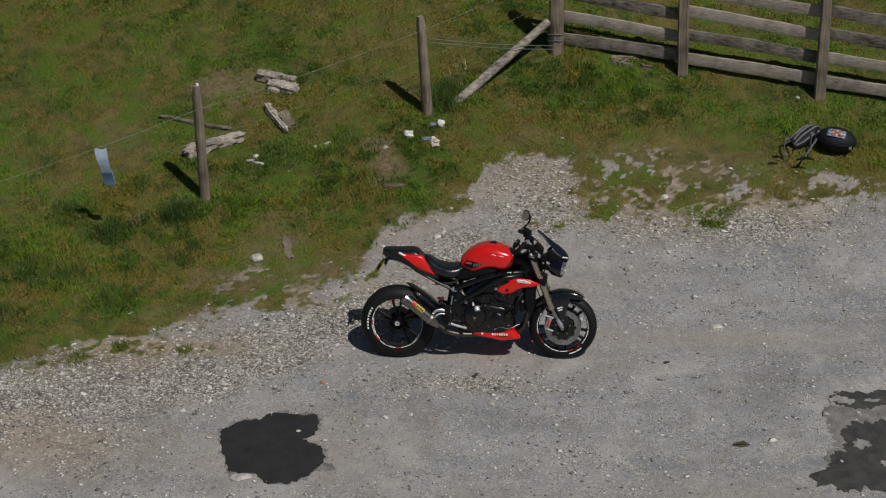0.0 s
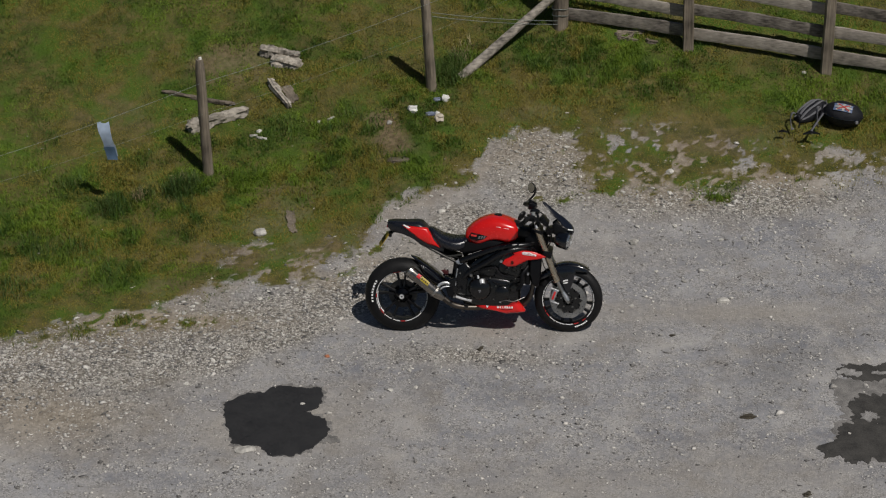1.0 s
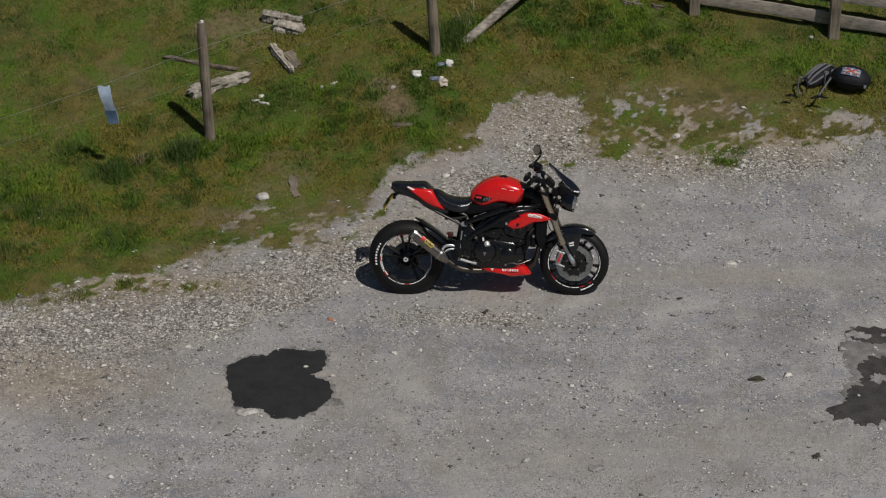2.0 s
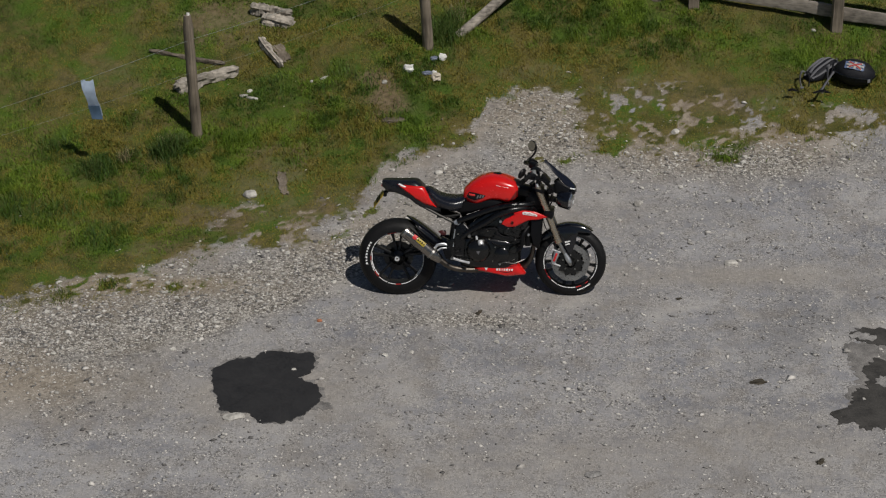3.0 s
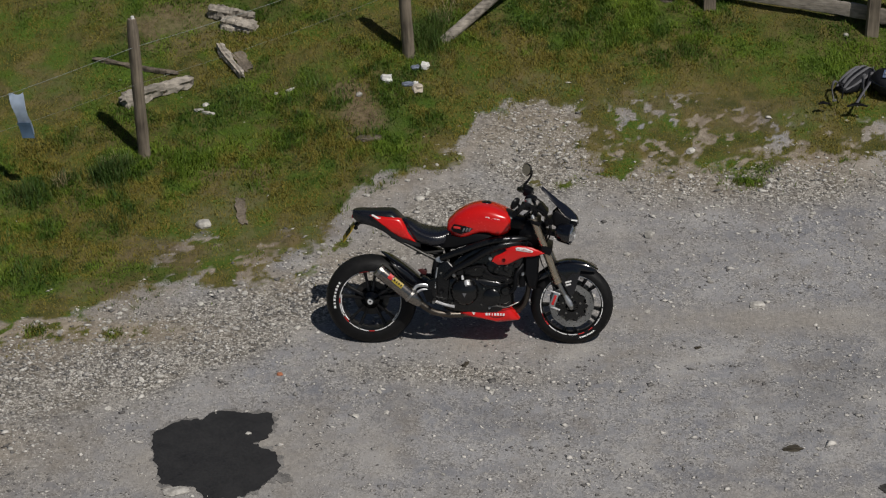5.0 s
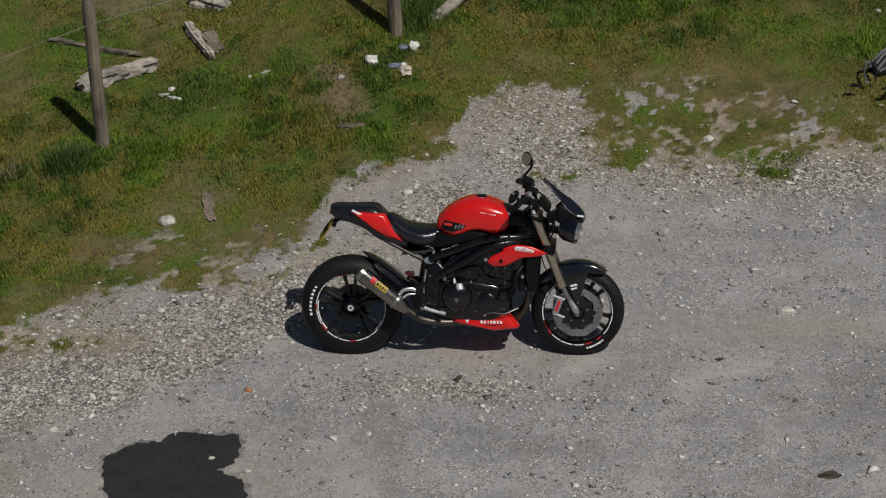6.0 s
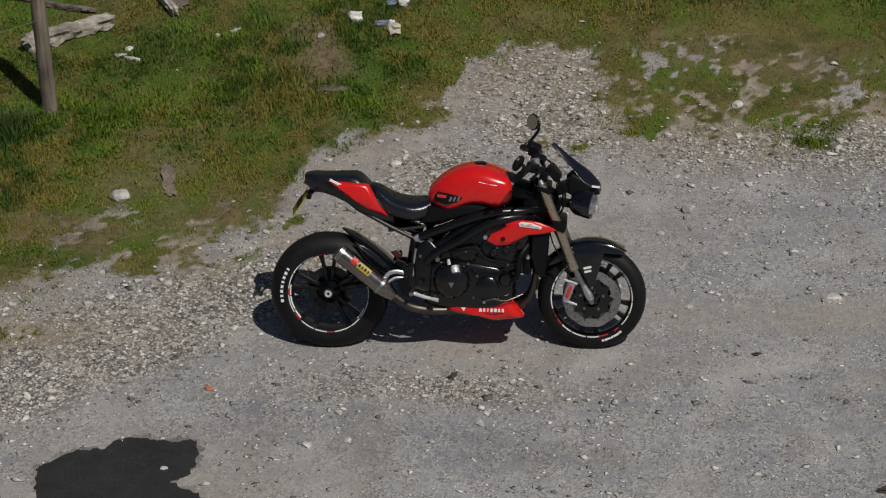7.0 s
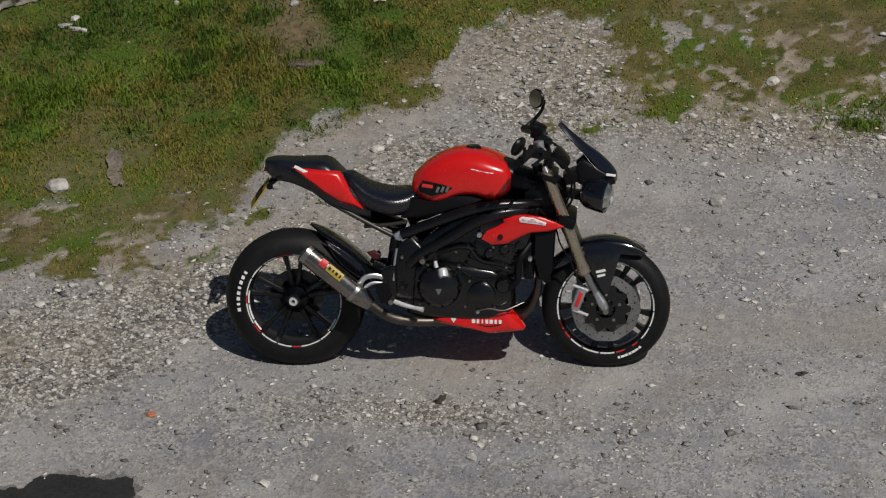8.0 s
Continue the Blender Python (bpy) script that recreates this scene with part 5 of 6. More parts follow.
wire_fence = thing("wire_fence", "old wire fence on round weathered posts", "fence")
WIRE_POSTS = [(-4.99, 1.12, 0.05, 1.2), (-2.867, 2.419, 0.05, 1.21), (-0.748, 3.715, 0.052, 1.055)]
for k, (x, y, r, tall) in enumerate(WIRE_POSTS):
    ob = part("post", post_mesh(r, tall, 40 + k, lean=-0.05 if k == 2 else 0.0), WOOD, wire_fence, "round weathered fence post")
    ob.location = (x, y, ground_at(x, y))
cap_z = ground_at(-2.867, 2.419) + 1.21
part("insulator", tube([(-2.866, 2.419, cap_z - 0.01), (-2.866, 2.419, cap_z + 0.02)], [0.018, 0.014], 12), CLOTHWHITE, wire_fence, "white plastic insulator")
brace_foot = Vector((-0.47, 3.89, ground_at(-0.47, 3.89) - 0.02))
brace_top = Vector((0.47, 4.6, ground_at(0.545, 4.63) + 0.33))
part("brace", tube([brace_foot, brace_foot.lerp(brace_top, 0.5) + Vector((0.01, 0, 0.012)), brace_top], [0.052, 0.048, 0.043], 14, across=(0, 0, 1)), PALEWOOD, wire_fence, "slanting bleached timber brace")


def wire(a, b, sag, r=0.0022):
    a, b = Vector(a), Vector(b)
    return part("wire", tube([a, a.lerp(b, 0.25) - Vector((0, 0, sag * 0.75)), a.lerp(b, 0.5) - Vector((0, 0, sag)), a.lerp(b, 0.75) - Vector((0, 0, sag * 0.75)), b], r, 6, 5, across=(0, 0, 1)), WIRE, wire_fence)


nodes = [(x, y, ground_at(x, y)) for x, y, _, _ in WIRE_POSTS] + [(0.545, 4.63, ground_at(0.545, 4.63))]
for h in ((0.86, 0.98, 0.93, 0.92), (0.62, 0.66, 0.62, 0.6)):
    for k in range(3):
        a, b = nodes[k], nodes[k + 1]
        wire((a[0], a[1] - 0.052, a[2] + h[k]), (b[0], b[1] - 0.052, b[2] + h[k + 1]), 0.03, 0.0019 if h[0] > 0.7 else 0.001)
for h in (0.79, 0.83):
    wire((-0.72, 3.67, nodes[2][2] + h), (0.52, 4.55, nodes[3][2] + 0.04 + (h - 0.79)), 0.02, 0.003)

# a torn plastic strip hung over the wire
rag_x, rag_y = -3.73, 1.89
bm = bmesh.new()
prev = None
top_z = ground_at(-3.73, 1.89) + 0.9
for i in range(11):
    t = i / 10
    z = top_z + 0.01 - 0.36 * t
    y0 = rag_y - 0.06 - 0.02 * math.sin(5 * t)
    row = [bm.verts.new((rag_x - 0.055 + 0.07 * t + 0.115 * u * (1 - 0.15 * t), y0 - 0.012 * math.sin(9 * t + 4 * u), z + 0.01 * math.sin(7 * u))) for u in (0, 0.25, 0.5, 0.75, 1)]
    if prev:
        for k in range(4):
            bm.faces.new((prev[k], prev[k + 1], row[k + 1], row[k]))
    prev = row
bmesh.ops.recalc_face_normals(bm, faces=bm.faces)
bmesh.ops.solidify(bm, geom=bm.faces, thickness=0.003)
rag = thing("plastic_strip", "torn pale blue plastic strip hanging on the fence wire", "rag", pose(rag_x, rag_y, top_z))
bmesh.ops.transform(bm, matrix=rag.matrix_world.inverted(), verts=bm.verts)
part("sheet", bm, RAGBLUE, rag)
low = bmesh.new()
rings(low, [[(-0.055 + 0.07 * t + u * 0.115 * (1 - 0.15 * t) - 0.002, -0.06 - 0.02 * math.sin(5 * t) - d, 0.01 - 0.36 * t) for u, d in ((0.0, 0.022), (1.03, 0.022), (1.03, 0.017), (0.0, 0.017))] for t in (0.68, 0.78, 0.88, 0.98, 1.06)])
part("lower_end", low, RAGDARK, rag, "darker blue lower end")


# ---- timber and rocks in the grass ----
def log(a, b, r, seed, flatten=0.8, rough=0.11):
    """A knotty, split length of timber lying on the ground."""
    rnd = random.Random(seed)
    a = Vector((a[0], a[1], ground_at(*a) + r * flatten * 0.75))
    b = Vector((b[0], b[1], ground_at(*b) + r * flatten * 0.75))
    way = (b - a).normalized()
    side = way.cross(Vector((0, 0, 1))).normalized()
    up = side.cross(way)
    ridge = [1 + rnd.uniform(-rough, rough) * 1.3 for _ in range(16)]
    rows = []
    for i in range(27):
        t = i / 26
        k = r * (1 - 0.2 * t) * (1 + rnd.uniform(-0.05, 0.05)) * (0.7 if i in (0, 26) else 1)
        p = a.lerp(b, t) + side * (0.015 * math.sin(4 * t + seed)) + way * rnd.uniform(-0.006, 0.006)
        row = []
        for j in range(16):
            q = 2 * math.pi * j / 16
            c, sn = math.cos(q), math.sin(q)
            f = min(1 / max(abs(c), abs(sn)), 1.22) * ridge[j] * (1 + rnd.uniform(-0.08, 0.08)) * (1 + 0.09 * math.sin(9 * t + j * 0.7 + seed))
            f *= 1 + 0.34 * noise.noise(Vector((7 * t * (b - a).length / 0.6, 1.7 * c + seed, 1.7 * sn))) + 0.16 * noise.noise(Vector((22 * t, 4 * c, 4 * sn + seed)))
            row.append(p + side * (k * c * f) + up * (k * flatten * sn * f) + way * rnd.uniform(-1, 1) * (0.03 if i in (0, 26) else 0.006))
        rows.append(row)
    return rings(bmesh.new(), rows)


solid("log", log((-3.18, 3.04), (-2.63, 3.32), 0.068, 3, 0.9), PALEWOOD, "thick bleached split log lying by the fence post", "log", angle=18)
solid("branch", log((-3.52, 3.6), (-2.76, 3.45), 0.03, 5, 0.7), WOOD, "thin grey weathered branch lying in the grass", "branch", angle=25)
solid("log", log((-2.42, 3.76), (-2.2, 3.39), 0.042, 7, 1.1, 0.25), PALEWOOD, "short bleached stump of split timber in grass", "log", angle=18)
solid("log", log((-2.58, 4.2), (-2.18, 4.1), 0.065, 13, 0.9, 0.2), PALEWOOD, "bleached broken log lying on the bank", "log", angle=18)
solid("board", log((-2.42, 4.09), (-2.16, 3.97), 0.08, 14, 0.6, 0.2), PALEWOOD, "split pale board against the broken log", "board", angle=18)
solid("board", log((-2.27, 3.7), (-2.14, 3.48), 0.05, 8, 0.3, 0.2), WOOD, "grey board end beside the split timber", "board", angle=25)
solid("board", log((-2.0, 1.86), (-1.89, 1.53), 0.038, 11, 0.22, 0.3), WOOD, "grey bleached board end half sunk in grass", "board", angle=25)


def rock(size, seed, rough=0.22, sub=2):
    bm = bmesh.new()
    bmesh.ops.create_icosphere(bm, subdivisions=sub, radius=1)
    off = Vector((seed * 3.1, seed * 1.7, seed))
    for v in bm.verts:
        d = v.co.normalized()
        k = 1 + rough * noise.noise(d * 1.4 + off) * 1.6 + rough * 0.5 * noise.noise(d * 4 + off)
        q = d * k
        v.co = Vector((math.copysign(abs(q.x) ** 0.75, q.x) * size[0], math.copysign(abs(q.y) ** 0.75, q.y) * size[1], math.copysign(abs(q.z) ** 0.75, q.z) * size[2]))
    return bm


def put_rock(name, x, y, size, seed, label, turn=0, mat=None, sink=0.35, group="", smooth=False, sub=2):
    ob = solid(name, rock(size, seed, 0.75 if mat is DUNG else 0.22, 3 if mat is DUNG else sub), mat or PALEROCK, label, "stone", group=group, smooth=smooth)
    ob.matrix_world = pose(x, y, ground_at(x, y) + size[2] * (1 - 2 * sink), 0, 0, turn)
    return ob


put_rock("rock", -2.224, 1.5, (0.062, 0.05, 0.04), 6, "single white rounded stone in the short grass", 20)
put_rock("rock", 1.672, 2.51, (0.042, 0.032, 0.022), 7, "white stone among sparse grass", 50)
put_rock("rock", 2.107, 0.49, (0.055, 0.04, 0.022), 8, "flat white stone on the gravel", 10)
put_rock("rock", 1.318, 1.409, (0.045, 0.04, 0.025), 9, "pale grey stone on the gravel", 70)
put_rock("rock", -1.47, -1.13, (0.022, 0.016, 0.01), 10, "tiny white stone on the tar patch", 0)
put_rock("rock", -1.86, -1.76, (0.09, 0.05, 0.014), 12, "flat grey stone at the tar patch edge", 20)
for k, (x, y, a, b, turn) in enumerate(((-2.5, 2.99, 0.06, 0.03, 10), (-2.41, 2.95, 0.08, 0.022, -14), (-2.45, 3.06, 0.035, 0.03, 40), (-1.74, 3.25, 0.07, 0.018, 50), (-1.86, 3.2, 0.02, 0.02, 0))):
    put_rock("rock", x, y, (a * 0.9, b * 0.8, 0.016), 20 + k, "pale chip of broken stone in the grass", turn, group="chips in the grass", sub=1, sink=0.3)
put_rock("rock", -0.52, 1.86, (0.04, 0.03, 0.02), 33, "pale stone at the gravel edge", 20)
put_rock("rock", -1.345, -0.45, (0.022, 0.018, 0.012), 34, "small orange stone on the gravel", 0, material("orange_stone", (0.42, 0.16, 0.08), 0.85, vary=0.3, bump=0.5))
put_rock("clod", 2.25, -1.19, (0.062, 0.026, 0.012), 40, "dark flattened clod of dried mud on gravel", 8, DUNG, smooth=True)
put_rock("clod", 2.66, -2.17, (0.035, 0.022, 0.014), 43, "small dark clod on the gravel", 40, DUNG, smooth=True)
put_rock("rock", 0.96, -2.37, (0.07, 0.045, 0.007), 46, "flat pale stone trodden into the gravel", 15, DRY)
put_rock("clod", 1.65, -0.06, (0.022, 0.014, 0.01), 41, "small dark clod on the gravel", 30, DUNG, smooth=True)
put_rock("clod", -0.02, -0.3, (0.03, 0.016, 0.01), 42, "small dark clod on the gravel", 60, DUNG, smooth=True)
put_rock("rock", -1.0, 2.62, (0.12, 0.06, 0.022), 44, "flat brown stone on bare soil", 8, WOOD)
put_rock("rock", -1.14, 3.18, (0.03, 0.025, 0.02), 45, "pale pebble on bare soil", 8)
# broken timber by the foot of the rail fence
for k, (a, b, r) in enumerate((((1.14, 4.5), (1.42, 4.55), 0.024), ((1.16, 4.44), (1.36, 4.42), 0.02), ((1.22, 4.42), (1.34, 4.54), 0.018), ((1.46, 4.42), (1.56, 4.38), 0.022), ((1.15, 4.42), (1.2, 4.53), 0.016))):
    solid("stick", log(a, b, r, 60 + k, 0.8, 0.3), WOOD, "short broken stick by the fence foot", "stick", group="sticks by the fence", angle=25)
put_rock("rock", 3.05, 3.95, (0.022, 0.02, 0.018), 47, "white pebble under the fence rail", 0)


# ---- litter and luggage ----
def crumple(name, x, y, size, seed, mat, label, category, turn=0):
    bm = rock(size, seed, 0.5, 2)
    ob = solid(name, bm, mat, label, category, smooth=False)
    ob.matrix_world = pose(x, y, ground_at(x, y) + size[2] * 0.75, 0, 0, turn)
    return ob


crumple("carton", -0.912, 3.35, (0.055, 0.034, 0.036), 51, CLOTHWHITE, "crumpled white carton lying in the grass", "litter", 8)
crumple("carton", -0.598, 3.53, (0.036, 0.032, 0.034), 52, CLOTHWHITE, "squashed white carton in the grass", "litter", 0)
crumple("plastic_bag", -0.68, 3.53, (0.04, 0.03, 0.022), 53, CLOTHNAVY, "crumpled slate blue plastic bag in the grass", "litter", 40)
crumple("carton", -0.635, 3.255, (0.05, 0.042, 0.036), 54, CLOTHTAN, "squashed cream carton in the grass", "litter", 30)
crumple("carton", -0.66, 3.31, (0.026, 0.018, 0.026), 56, CLOTHWHITE, "torn white paper in the grass", "litter", 10)
crumple("plastic_bag", -0.73, 3.31, (0.055, 0.026, 0.02), 55, CLOTHNAVY, "flattened slate blue plastic sleeve in grass", "litter", 12)

# rucksack with its straps spread out, and a round bag with a flag patch
bag_z = ground_at(3.4, 3.25)
bag = thing("kit_bag", "round black kit bag with a red and white cross patch", "bag", pose(3.39, 3.24, bag_z + 0.10, 0, 7, -14))
bm = bmesh.new()
bmesh.ops.create_uvsphere(bm, u_segments=28, v_segments=16, radius=1)
for v in bm.verts:
    k = 1 + 0.05 * noise.noise(v.co * 2.2) + 0.02 * noise.noise(v.co * 7)
    v.co = Vector((v.co.x * 0.195 * k, v.co.y * 0.15 * k, v.co.z * 0.125 * k))
part("shell", bm, BAGCLOTH, bag, "black padded shell")
part("rim_piping", tube([(0.196 * math.cos(a), 0.15 * math.sin(a), 0.0) for a in (2 * math.pi * k / 24 for k in range(25))], 0.007, 8, 2, across=(0, 0, 1)), GLOSS, bag)


def on_shell(u, v, lift=0.004):
    """A spot on the shell's upper front, u to the side and v upwards."""
    a, b = u / 0.205, v / 0.16
    d = Vector((math.sin(a), -math.cos(a) * math.cos(b + 0.95), math.cos(a) * math.sin(b + 0.95)))
    return Vector((d.x * (0.2 + lift), d.y * (0.154 + lift), d.z * (0.129 + lift)))


def patch(u0, v0, u1, v1, wide, lift):
    bm = bmesh.new()
    n = Vector((u1 - u0, v1 - v0)).normalized()
    q = Vector((-n.y, n.x)) * wide / 2
    rows = []
    for i in range(9):
        t = i / 8
        c = Vector((u0 + (u1 - u0) * t, v0 + (v1 - v0) * t))
        rows.append([on_shell(*(c + q), lift), on_shell(*(c - q), lift), on_shell(*(c - q), lift + 0.002), on_shell(*(c + q), lift + 0.002)])
    return rings(bm, rows)


part("patch_field", patch(-0.1, 0.0, 0.09, 0.0, 0.1, 0.004), FLAGBLUE, bag, "faded blue patch")
for u0, v0, u1, v1 in ((-0.085, 0.0, 0.085, 0.0), (0.0, -0.046, 0.0, 0.046), (-0.07, -0.04, 0.07, 0.04), (-0.07, 0.04, 0.07, -0.04)):
    part("patch_stripe", patch(u0, v0, u1, v1, 0.022, 0.0075), PATCHWHITE, bag, "white stripe")
for u0, v0, u1, v1 in ((-0.06, 0.034, 0.06, -0.034), (-0.055, -0.032, 0.055, 0.032)):
    part("patch_stripe", patch(u0, v0, u1, v1, 0.013, 0.011), PATCHRED, bag, "red stripe")
part("tag", box((0.03, 0.004, 0.035), pose(0.155, -0.105, -0.015, -20, 0, 40), 0.001), BAGGREY, bag)

pack = thing("rucksack", "slack black and grey rucksack lying on the verge", "bag", pose(3.08, 3.25, ground_at(3.08, 3.3)))
slant = pose(0.01, 0.13, 0.0, 0, 0, 44)


def slung(bm):
    """Turns a piece of the rucksack along its lie on the slope."""
    bmesh.ops.transform(bm, matrix=slant, verts=bm.verts)
    return bm


part("body", slung(pod(between([(-0.2, 0.0, 0.015, 0.035, 0.05, 2.5, 3), (-0.12, -0.02, 0.035, 0.085, 0.09, 2.3, 3), (0.0, -0.02, 0.05, 0.125, 0.105, 2.3, 3), (0.1, -0.02, 0.06, 0.15, 0.1, 2.3, 3), (0.18, 0.0, 0.05, 0.12, 0.07, 2.3, 3)], 3))), BAGCLOTH, pack)
for y0, lift in ((-0.085, -0.03), (-0.035, 0.0), (0.02, 0.0), (0.07, -0.02)):
    part("webbing", slung(tube([(-0.19, y0 * 0.6, 0.035), (-0.1, y0 * 0.95, 0.1 + lift), (0.01, y0 * 1.1, 0.137 + lift), (0.11, y0 * 1.05, 0.153 + lift), (0.175, y0 * 0.8, 0.125 + lift)], 0.004, 8, flat=0.015)), BAGGREY, pack, "grey webbing strap")
part("strap", tube([(-0.12, 0.0, 0.06), (-0.185, -0.03, 0.105), (-0.215, -0.11, 0.07), (-0.205, -0.19, 0.01), (-0.2, -0.22, 0.006)], 0.006, 8, flat=0.018), BAGGREY, pack, "grey shoulder strap")
part("strap", tube([(-0.1, 0.0, 0.07), (-0.145, -0.04, 0.1), (-0.125, -0.11, 0.07), (-0.135, -0.18, 0.01)], 0.006, 8, flat=0.014), BAGCLOTH, pack)
part("strap", tube([(0.16, 0.24, 0.13), (0.155, 0.1, 0.12), (0.1, -0.04, 0.09), (0.03, -0.16, 0.04), (-0.02, -0.26, 0.006), (-0.04, -0.31, 0.006)], 0.006, 8, flat=0.017), BAGGREY, pack, "grey shoulder strap")
part("strap", tube([(0.08, 0.16, 0.12), (0.06, 0.03, 0.11), (0.05, -0.08, 0.05), (0.055, -0.15, 0.01)], 0.006, 8, flat=0.018), BAGGREY, pack, "grey shoulder strap")
part("strap", tube([(0.13, 0.2, 0.13), (0.11, 0.07, 0.12), (0.075, -0.06, 0.07), (0.02, -0.18, 0.02)], 0.006, 8, flat=0.012), BAGCLOTH, pack)
part("buckle", tube([(-0.11, -0.36, 0.012), (-0.03, -0.335, 0.022), (0.06, -0.35, 0.012)], [0.008, 0.014, 0.006], 10, flat=[0.012, 0.022, 0.01]), BLACK, pack)
part("buckle", tube([(-0.34, -0.3, 0.01), (-0.3, -0.29, 0.018), (-0.25, -0.3, 0.01)], [0.008, 0.013, 0.006], 10, flat=[0.012, 0.02, 0.01]), BLACK, pack)


# ---- grass ----
rng = np.random.default_rng(7)


def blades(x, y, length, width, bend, dried):
    """Grass blades: each a bent, tapering strip of three triangles."""
    n = len(x)
    z = height(x, y) - 0.004
    a = rng.uniform(0, 2 * np.pi, n)
    out = np.stack([np.cos(a), np.sin(a), np.zeros(n)], 1)
    side = np.stack([-np.sin(a), np.cos(a), np.zeros(n)], 1)
    base = np.stack([x, y, z], 1)
    lean = bend * rng.uniform(0.3, 1.4, n)
    up = np.array([0, 0, 1.0])
    mid = base + (0.55 * length)[:, None] * (up * np.cos(lean * 0.5)[:, None] + out * np.sin(lean * 0.5)[:, None])
    tip = mid + (0.5 * length)[:, None] * (up * np.cos(lean * 1.4)[:, None] + out * np.sin(lean * 1.4)[:, None])
    w = width[:, None] / 2
    return np.stack([base - side * w, base + side * w, mid - side * w * 0.8, mid + side * w * 0.8, tip], 1), dried


def sward(name, sets, mat, label):
    """One mesh of all the blades of a kind."""
    verts = np.concatenate([v for v, _ in sets])
    n = len(verts)
    k = (np.arange(n) * 5)[:, None]
    faces = np.concatenate([k + np.array([[0, 1, 3]]), k + np.array([[0, 3, 2]]), k + np.array([[2, 3, 4]])], 1).reshape(-1, 3)
    me = raw(name, verts.reshape(-1, 3), faces, mat)
    me.attributes.new("dried", "FLOAT", "POINT").data.foreach_set("value", np.repeat(np.concatenate([d for _, d in sets]), 5).astype(np.float32))
    roots = verts[:, 0]
    vigour = np.clip(3.2 * (0.6 * fractal(roots[:, 0], roots[:, 1], 2.4, 171, 3) + 0.4 * fractal(roots[:, 0], roots[:, 1], 9.0, 173, 3) - 0.42), 0, 0.75)
    me.attributes.new("vigour", "FLOAT", "POINT").data.foreach_set("value", np.repeat(vigour, 5).astype(np.float32))
    return tagged(new(name, me), label, "grass", kind="stuff")


# lusher and yellower stretches of the bank: centre, half widths, strength
LUSH = ((-1.85, 2.95, 0.5, 0.3, 0.5), (-2.15, 2.5, 0.5, 0.25, 0.5), (-0.7, 2.7, 0.35, 0.3, 0.5), (-2.4, 2.1, 0.5, 0.3, 0.4), (-3.9, 1.6, 0.6, 0.5, 0.6), (-3.4, 0.8, 0.5, 0.35, 0.6), (0.9, 4.1, 1.3, 0.35, 0.5), (-1.3, 2.3, 0.3, 0.25, 0.4))
YELLOW_MOSS = ((-0.15, 3.3, 0.4, 0.25, 0.6), (0.7, 3.4, 0.5, 0.22, 0.7), (1.4, 3.35, 0.6, 0.25, 0.8), (2.2, 3.2, 0.5, 0.3, 0.7), (-1.35, 2.75, 0.25, 0.2, 0.6), (-1.5, 1.6, 0.4, 0.25, 0.35), (-3.4, 3.6, 0.9, 0.6, 0.35), (-3.8, -0.1, 0.6, 0.2, 0.5), (-2.0, 1.7, 0.5, 0.3, 0.4), (-1.6, 3.9, 0.8, 0.4, 0.3))


def dryness(x, y):
    """Straw and moss patches: mixed over the bank, most on the worn ground."""
    zones = sum(k * hump(x, y, *z) for *z, k in YELLOW_MOSS) - sum(k * hump(x, y, *z) for *z, k in LUSH)
    return np.clip(2.8 * (fractal(x, y, 1.3, 91, 5) - 0.38) + 2.0 * (fractal(x, y, 7.0, 95, 3) - 0.5) + zones + 0.75 * worn(x, y), 0, 1)


count = 860000
x, y = rng.uniform(-6.0, 5.2, count), rng.uniform(-0.6, 6.3, count)
near = y > np.interp(x, EDGE_X, EDGE_Y) - 0.75
x, y = x[near], y[near]
count = len(x)
lush = np.clip(fractal(x, y, 0.9, 61) + 0.5 * sum(k * hump(x, y, *z) for *z, k in LUSH) - 0.35 * worn(x, y), 0, 1)
thin = fractal(x, y, 5.0, 71, 4)
dried = dryness(x, y)
keep = (rng.uniform(0, 1, count) < turf(x, y) ** 1.3 * np.clip(0.1 + 1.45 * (0.45 * lush + 0.55 * thin), 0, 1)) & (rng.uniform(0, 1, count) > bare(x, y) * 1.15)
x, y, lush, thin, dried = x[keep], y[keep], lush[keep], thin[keep], dried[keep]
clump = np.clip(2.2 * fractal(x, y, 5.5, 101, 3) - 0.6, 0, 1)
length = (0.018 + 0.075 * np.clip(lush * 1.5 - 0.25, 0, 1) * clump * (1 - 0.55 * dried)) * rng.uniform(0.6, 1.3, len(x))
green = [blades(x, y, length, 0.0058 * rng.uniform(0.7, 1.3, len(x)), 1.2, dried)]


def tussock(x0, y0, spread, tall, many):
    x = x0 + rng.normal(0, spread, many)
    y = y0 + rng.normal(0, spread, many)
    fall = np.exp(-(((x - x0) ** 2 + (y - y0) ** 2) / (2 * (1.6 * spread) ** 2)))
    return blades(x, y, tall * fall * rng.uniform(0.5, 1.2, many), 0.0055 * rng.uniform(0.6, 1.2, many), 0.8, rng.uniform(0, 0.5, many))


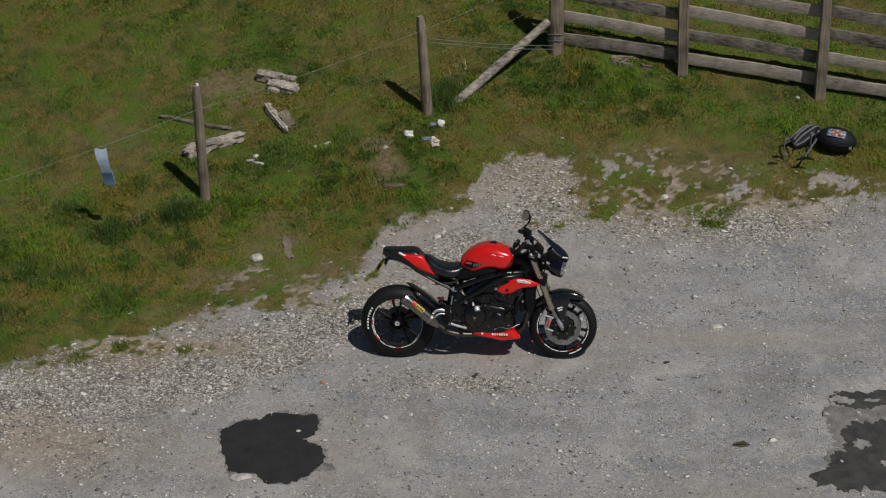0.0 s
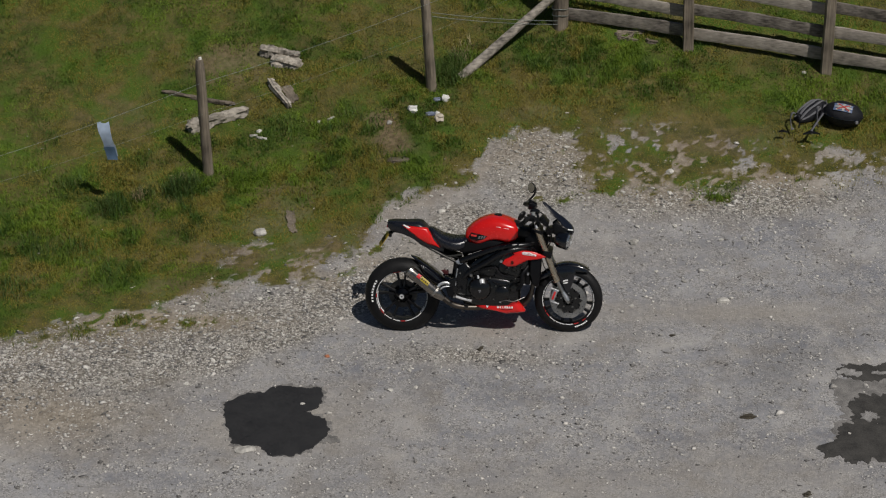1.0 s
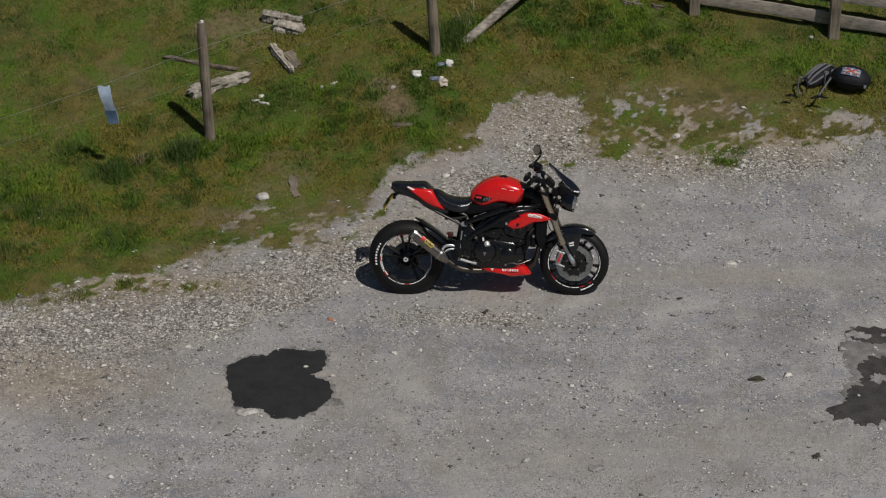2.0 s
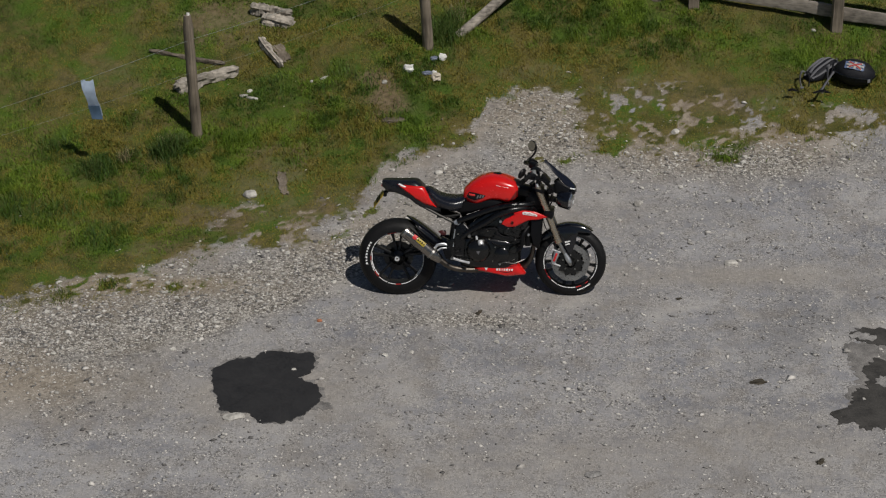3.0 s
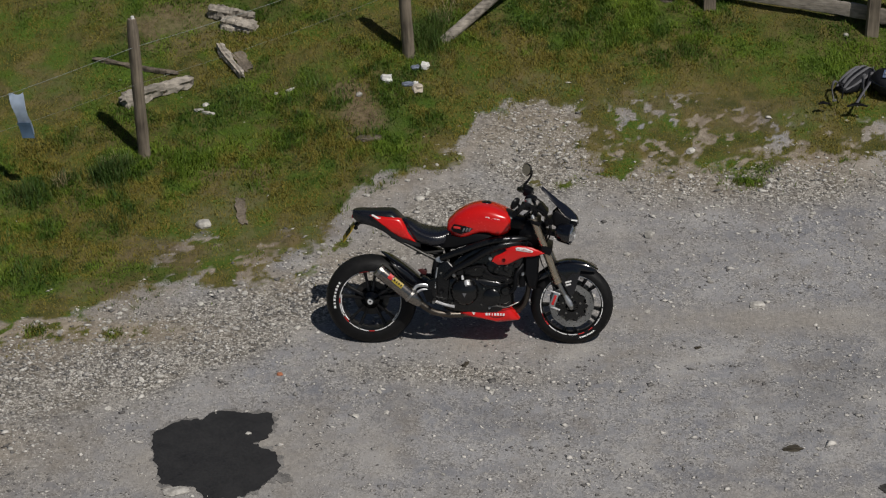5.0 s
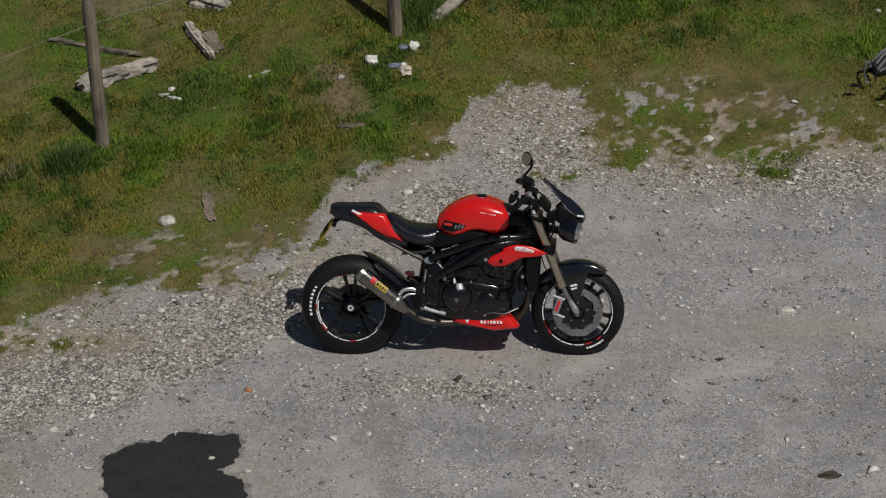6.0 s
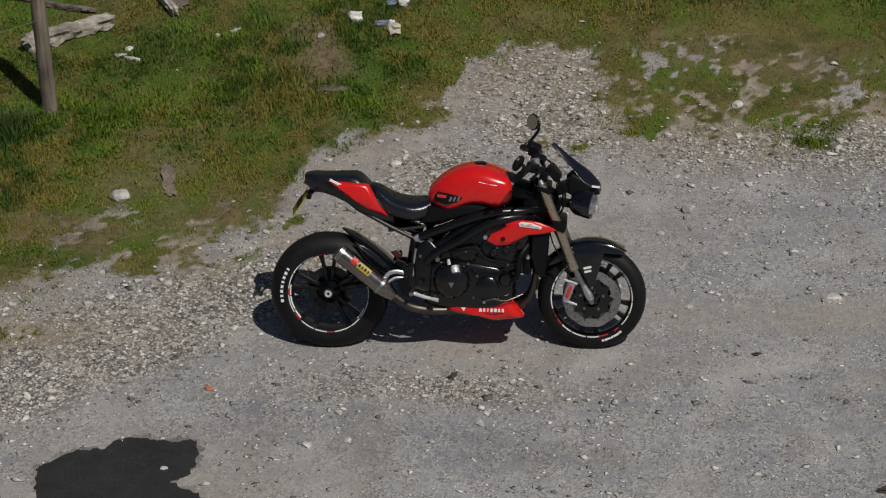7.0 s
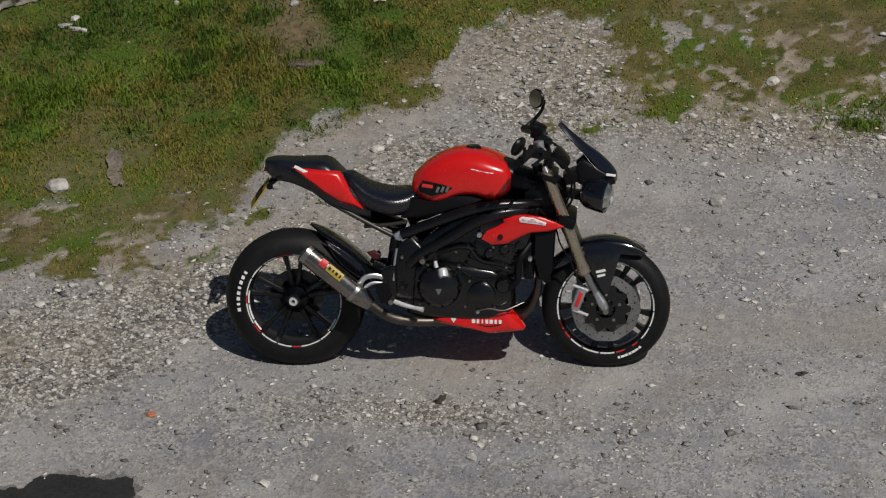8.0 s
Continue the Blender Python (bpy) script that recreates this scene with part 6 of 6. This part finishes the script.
sedge = [tussock(*t) for t in ((-3.12, 2.13, 0.09, 0.21, 650), (-3.0, 2.26, 0.07, 0.17, 350), (-3.72, 1.86, 0.1, 0.17, 450), (-3.45, 2.05, 0.07, 0.13, 250), (-4.2, 2.2, 0.14, 0.14, 400), (-4.3, 1.2, 0.16, 0.14, 400),
                               (-3.9, 1.2, 0.15, 0.12, 400), (-4.4, 0.5, 0.16, 0.13, 400), (-0.62, 3.86, 0.12, 0.18, 1100), (-0.55, 4.02, 0.1, 0.18, 700), (-1.6, 3.3, 0.12, 0.09, 400),
                               (-2.2, 3.1, 0.13, 0.09, 400), (-1.35, 2.75, 0.12, 0.08, 300), (-3.5, 0.75, 0.18, 0.1, 400), (-2.9, 1.55, 0.15, 0.09, 300), (-1.7, 2.55, 0.16, 0.08, 300))]
green += [tussock(*t) for t in ((-3.24, 0.04, 0.06, 0.06, 300), (-2.66, 0.0, 0.06, 0.05, 220), (-3.6, -0.15, 0.08, 0.06, 300), (0.62, 2.05, 0.05, 0.025, 160), (0.75, 2.12, 0.05, 0.025, 140),
                                (-2.05, 1.2, 0.08, 0.04, 160), (-1.75, 1.1, 0.05, 0.03, 100))]
straw = [tussock(*t) for t in ((-3.5, 2.0, 0.035, 0.2, 60), (-0.5, 4.12, 0.05, 0.2, 90), (-3.1, 2.25, 0.05, 0.2, 40), (-0.4, 4.3, 0.05, 0.16, 50))]
sward("grass", green, GRASS, "short patchy green grass with straw and moss on the bank")
sward("sedge", sedge, SEDGE, "dark green sedge tussocks scattered over the bank")
sward("dry_stalks", straw, STRAW, "clumps of dry straw-coloured stalks by the fence")

# ---- loose gravel ----
def chips(x, y, size):
    """Angular stone chips, each a jittered flattened octahedron."""
    n = len(x)
    base = np.array([[1, 0, 0], [0, 1, 0], [-1, 0, 0], [0, -1, 0], [0, 0, 1], [0, 0, -1.0]])
    v = base[None] * rng.uniform(0.6, 1.35, (n, 6, 1)) + rng.uniform(-0.28, 0.28, (n, 6, 3))
    v = v * np.stack([rng.uniform(0.8, 1.5, n), rng.uniform(0.7, 1.1, n), rng.uniform(0.2, 0.42, n)], 1)[:, None] * size[:, None, None]
    a = rng.uniform(0, 2 * np.pi, n)
    c, s = np.cos(a)[:, None], np.sin(a)[:, None]
    v = np.stack([v[..., 0] * c - v[..., 1] * s, v[..., 0] * s + v[..., 1] * c, v[..., 2]], 2)
    v = v + np.stack([x, y, height(x, y) + size * 0.06], 1)[:, None]
    return v


def clear(x, y):
    """Off the tar patches."""
    return ~(((x + 1.66) / 0.38) ** 2 + ((y + 1.38) / 0.39) ** 2 < 1) & ~((x > 3.1) & (y < -0.85) & (y > -1.72) & (np.sin(x * 23) + np.sin(y * 29) < 0.9))


count = 200000
x, y = rng.uniform(-5.5, 5.0, count), rng.uniform(-3.2, 3.4, count)
loose = stony(x, y)
keep = (rng.uniform(0, 1, count) < (0.3 + 0.5 * loose) * (1 - 0.7 * dusty(x, y)) * (1 - 0.7 * earthy(x, y)) * np.clip(2.2 * fractal(x, y, 1.7, 81) - 0.45, 0.08, 1) * (1 - turf(x, y)) ** 1.5) & clear(x, y)
x, y, loose = x[keep], y[keep], loose[keep]
sets = [chips(x, y, (0.0045 + 0.003 * loose) * np.exp(rng.normal(0, 0.4, len(x))))]
count = 120000
x, y = rng.uniform(-5.5, 5.0, count), rng.uniform(-3.2, 3.4, count)
loose = stony(x, y)
keep = (rng.uniform(0, 1, count) < (0.05 + 0.25 * np.clip(3 * fractal(x, y, 1.4, 131) - 1.1, 0, 1) + 0.82 * loose ** 1.3) * (1 - 0.7 * dusty(x, y)) * np.clip(3.4 * fractal(x, y, 8.0, 151, 3) - 1.05, 0.12, 1) * (1 - 0.6 * earthy(x, y)) * np.clip(1.04 - turf(x, y), 0, 1) ** 1.3) & clear(x, y)
x, y = x[keep], y[keep]
sets.append(chips(x, y, 0.0104 * np.exp(rng.normal(0, 0.4, len(x)))))
count = 26000
x, y = rng.uniform(-5.0, 4.0, count), rng.uniform(-1.8, 3.3, count)
keep = (rng.uniform(0, 1, count) < (0.9 * stony(x, y) ** 1.6 + 0.06 * worn(x, y)) * np.clip(3 * fractal(x, y, 6.0, 153, 3) - 0.95, 0.05, 1) * np.clip(1.05 - turf(x, y), 0, 1)) & clear(x, y)
x, y = x[keep], y[keep]
sets.append(chips(x, y, 0.0155 * np.exp(rng.normal(0, 0.3, len(x)))))
verts = np.concatenate(sets)
f = np.array([[0, 1, 4], [1, 2, 4], [2, 3, 4], [3, 0, 4], [1, 0, 5], [2, 1, 5], [3, 2, 5], [0, 3, 5]])
gravel_mesh = raw("gravel", verts.reshape(-1, 3), ((np.arange(len(verts)) * 6)[:, None, None] + f[None]).reshape(-1, 3), CHIP)
tagged(new("gravel", gravel_mesh), "loose pale grey stone chips strewn over the lay-by", "gravel", kind="stuff")

# larger loose stones, each by itself
stones = []
for k in range(6):
    bm = rock((0.02, 0.015, 0.009), 70 + k, 0.3, 1)
    me = bpy.data.meshes.new("stone")
    bm.to_mesh(me)
    bm.free()
    me.materials.append(PALEROCK)
    stones.append(me)
r = random.Random(17)
made = 0
while made < 230:
    px, py = r.uniform(-4.2, 3.6), r.uniform(-1.6, 3.0)
    g = float(np.interp(px, EDGE_X, EDGE_Y)) - py
    if g < 0.02 or r.random() > math.exp(-(g / 0.8) ** 2) + 0.12 or (abs(px + 1.66) < 0.5 and abs(py + 1.38) < 0.5) or (abs(px) < 1.1 and abs(py) < 0.3):
        continue
    ob = tagged(new("stone", stones[made % 6]), "loose pale angular stone lying on the gravel", "stone", "loose stones on the gravel")
    k = r.uniform(0.7, 1.6)
    ob.matrix_world = pose(px, py, ground_at(px, py) + 0.003, r.uniform(-15, 15), r.uniform(-15, 15), r.uniform(0, 360)) @ Matrix.Scale(k, 4)
    made += 1
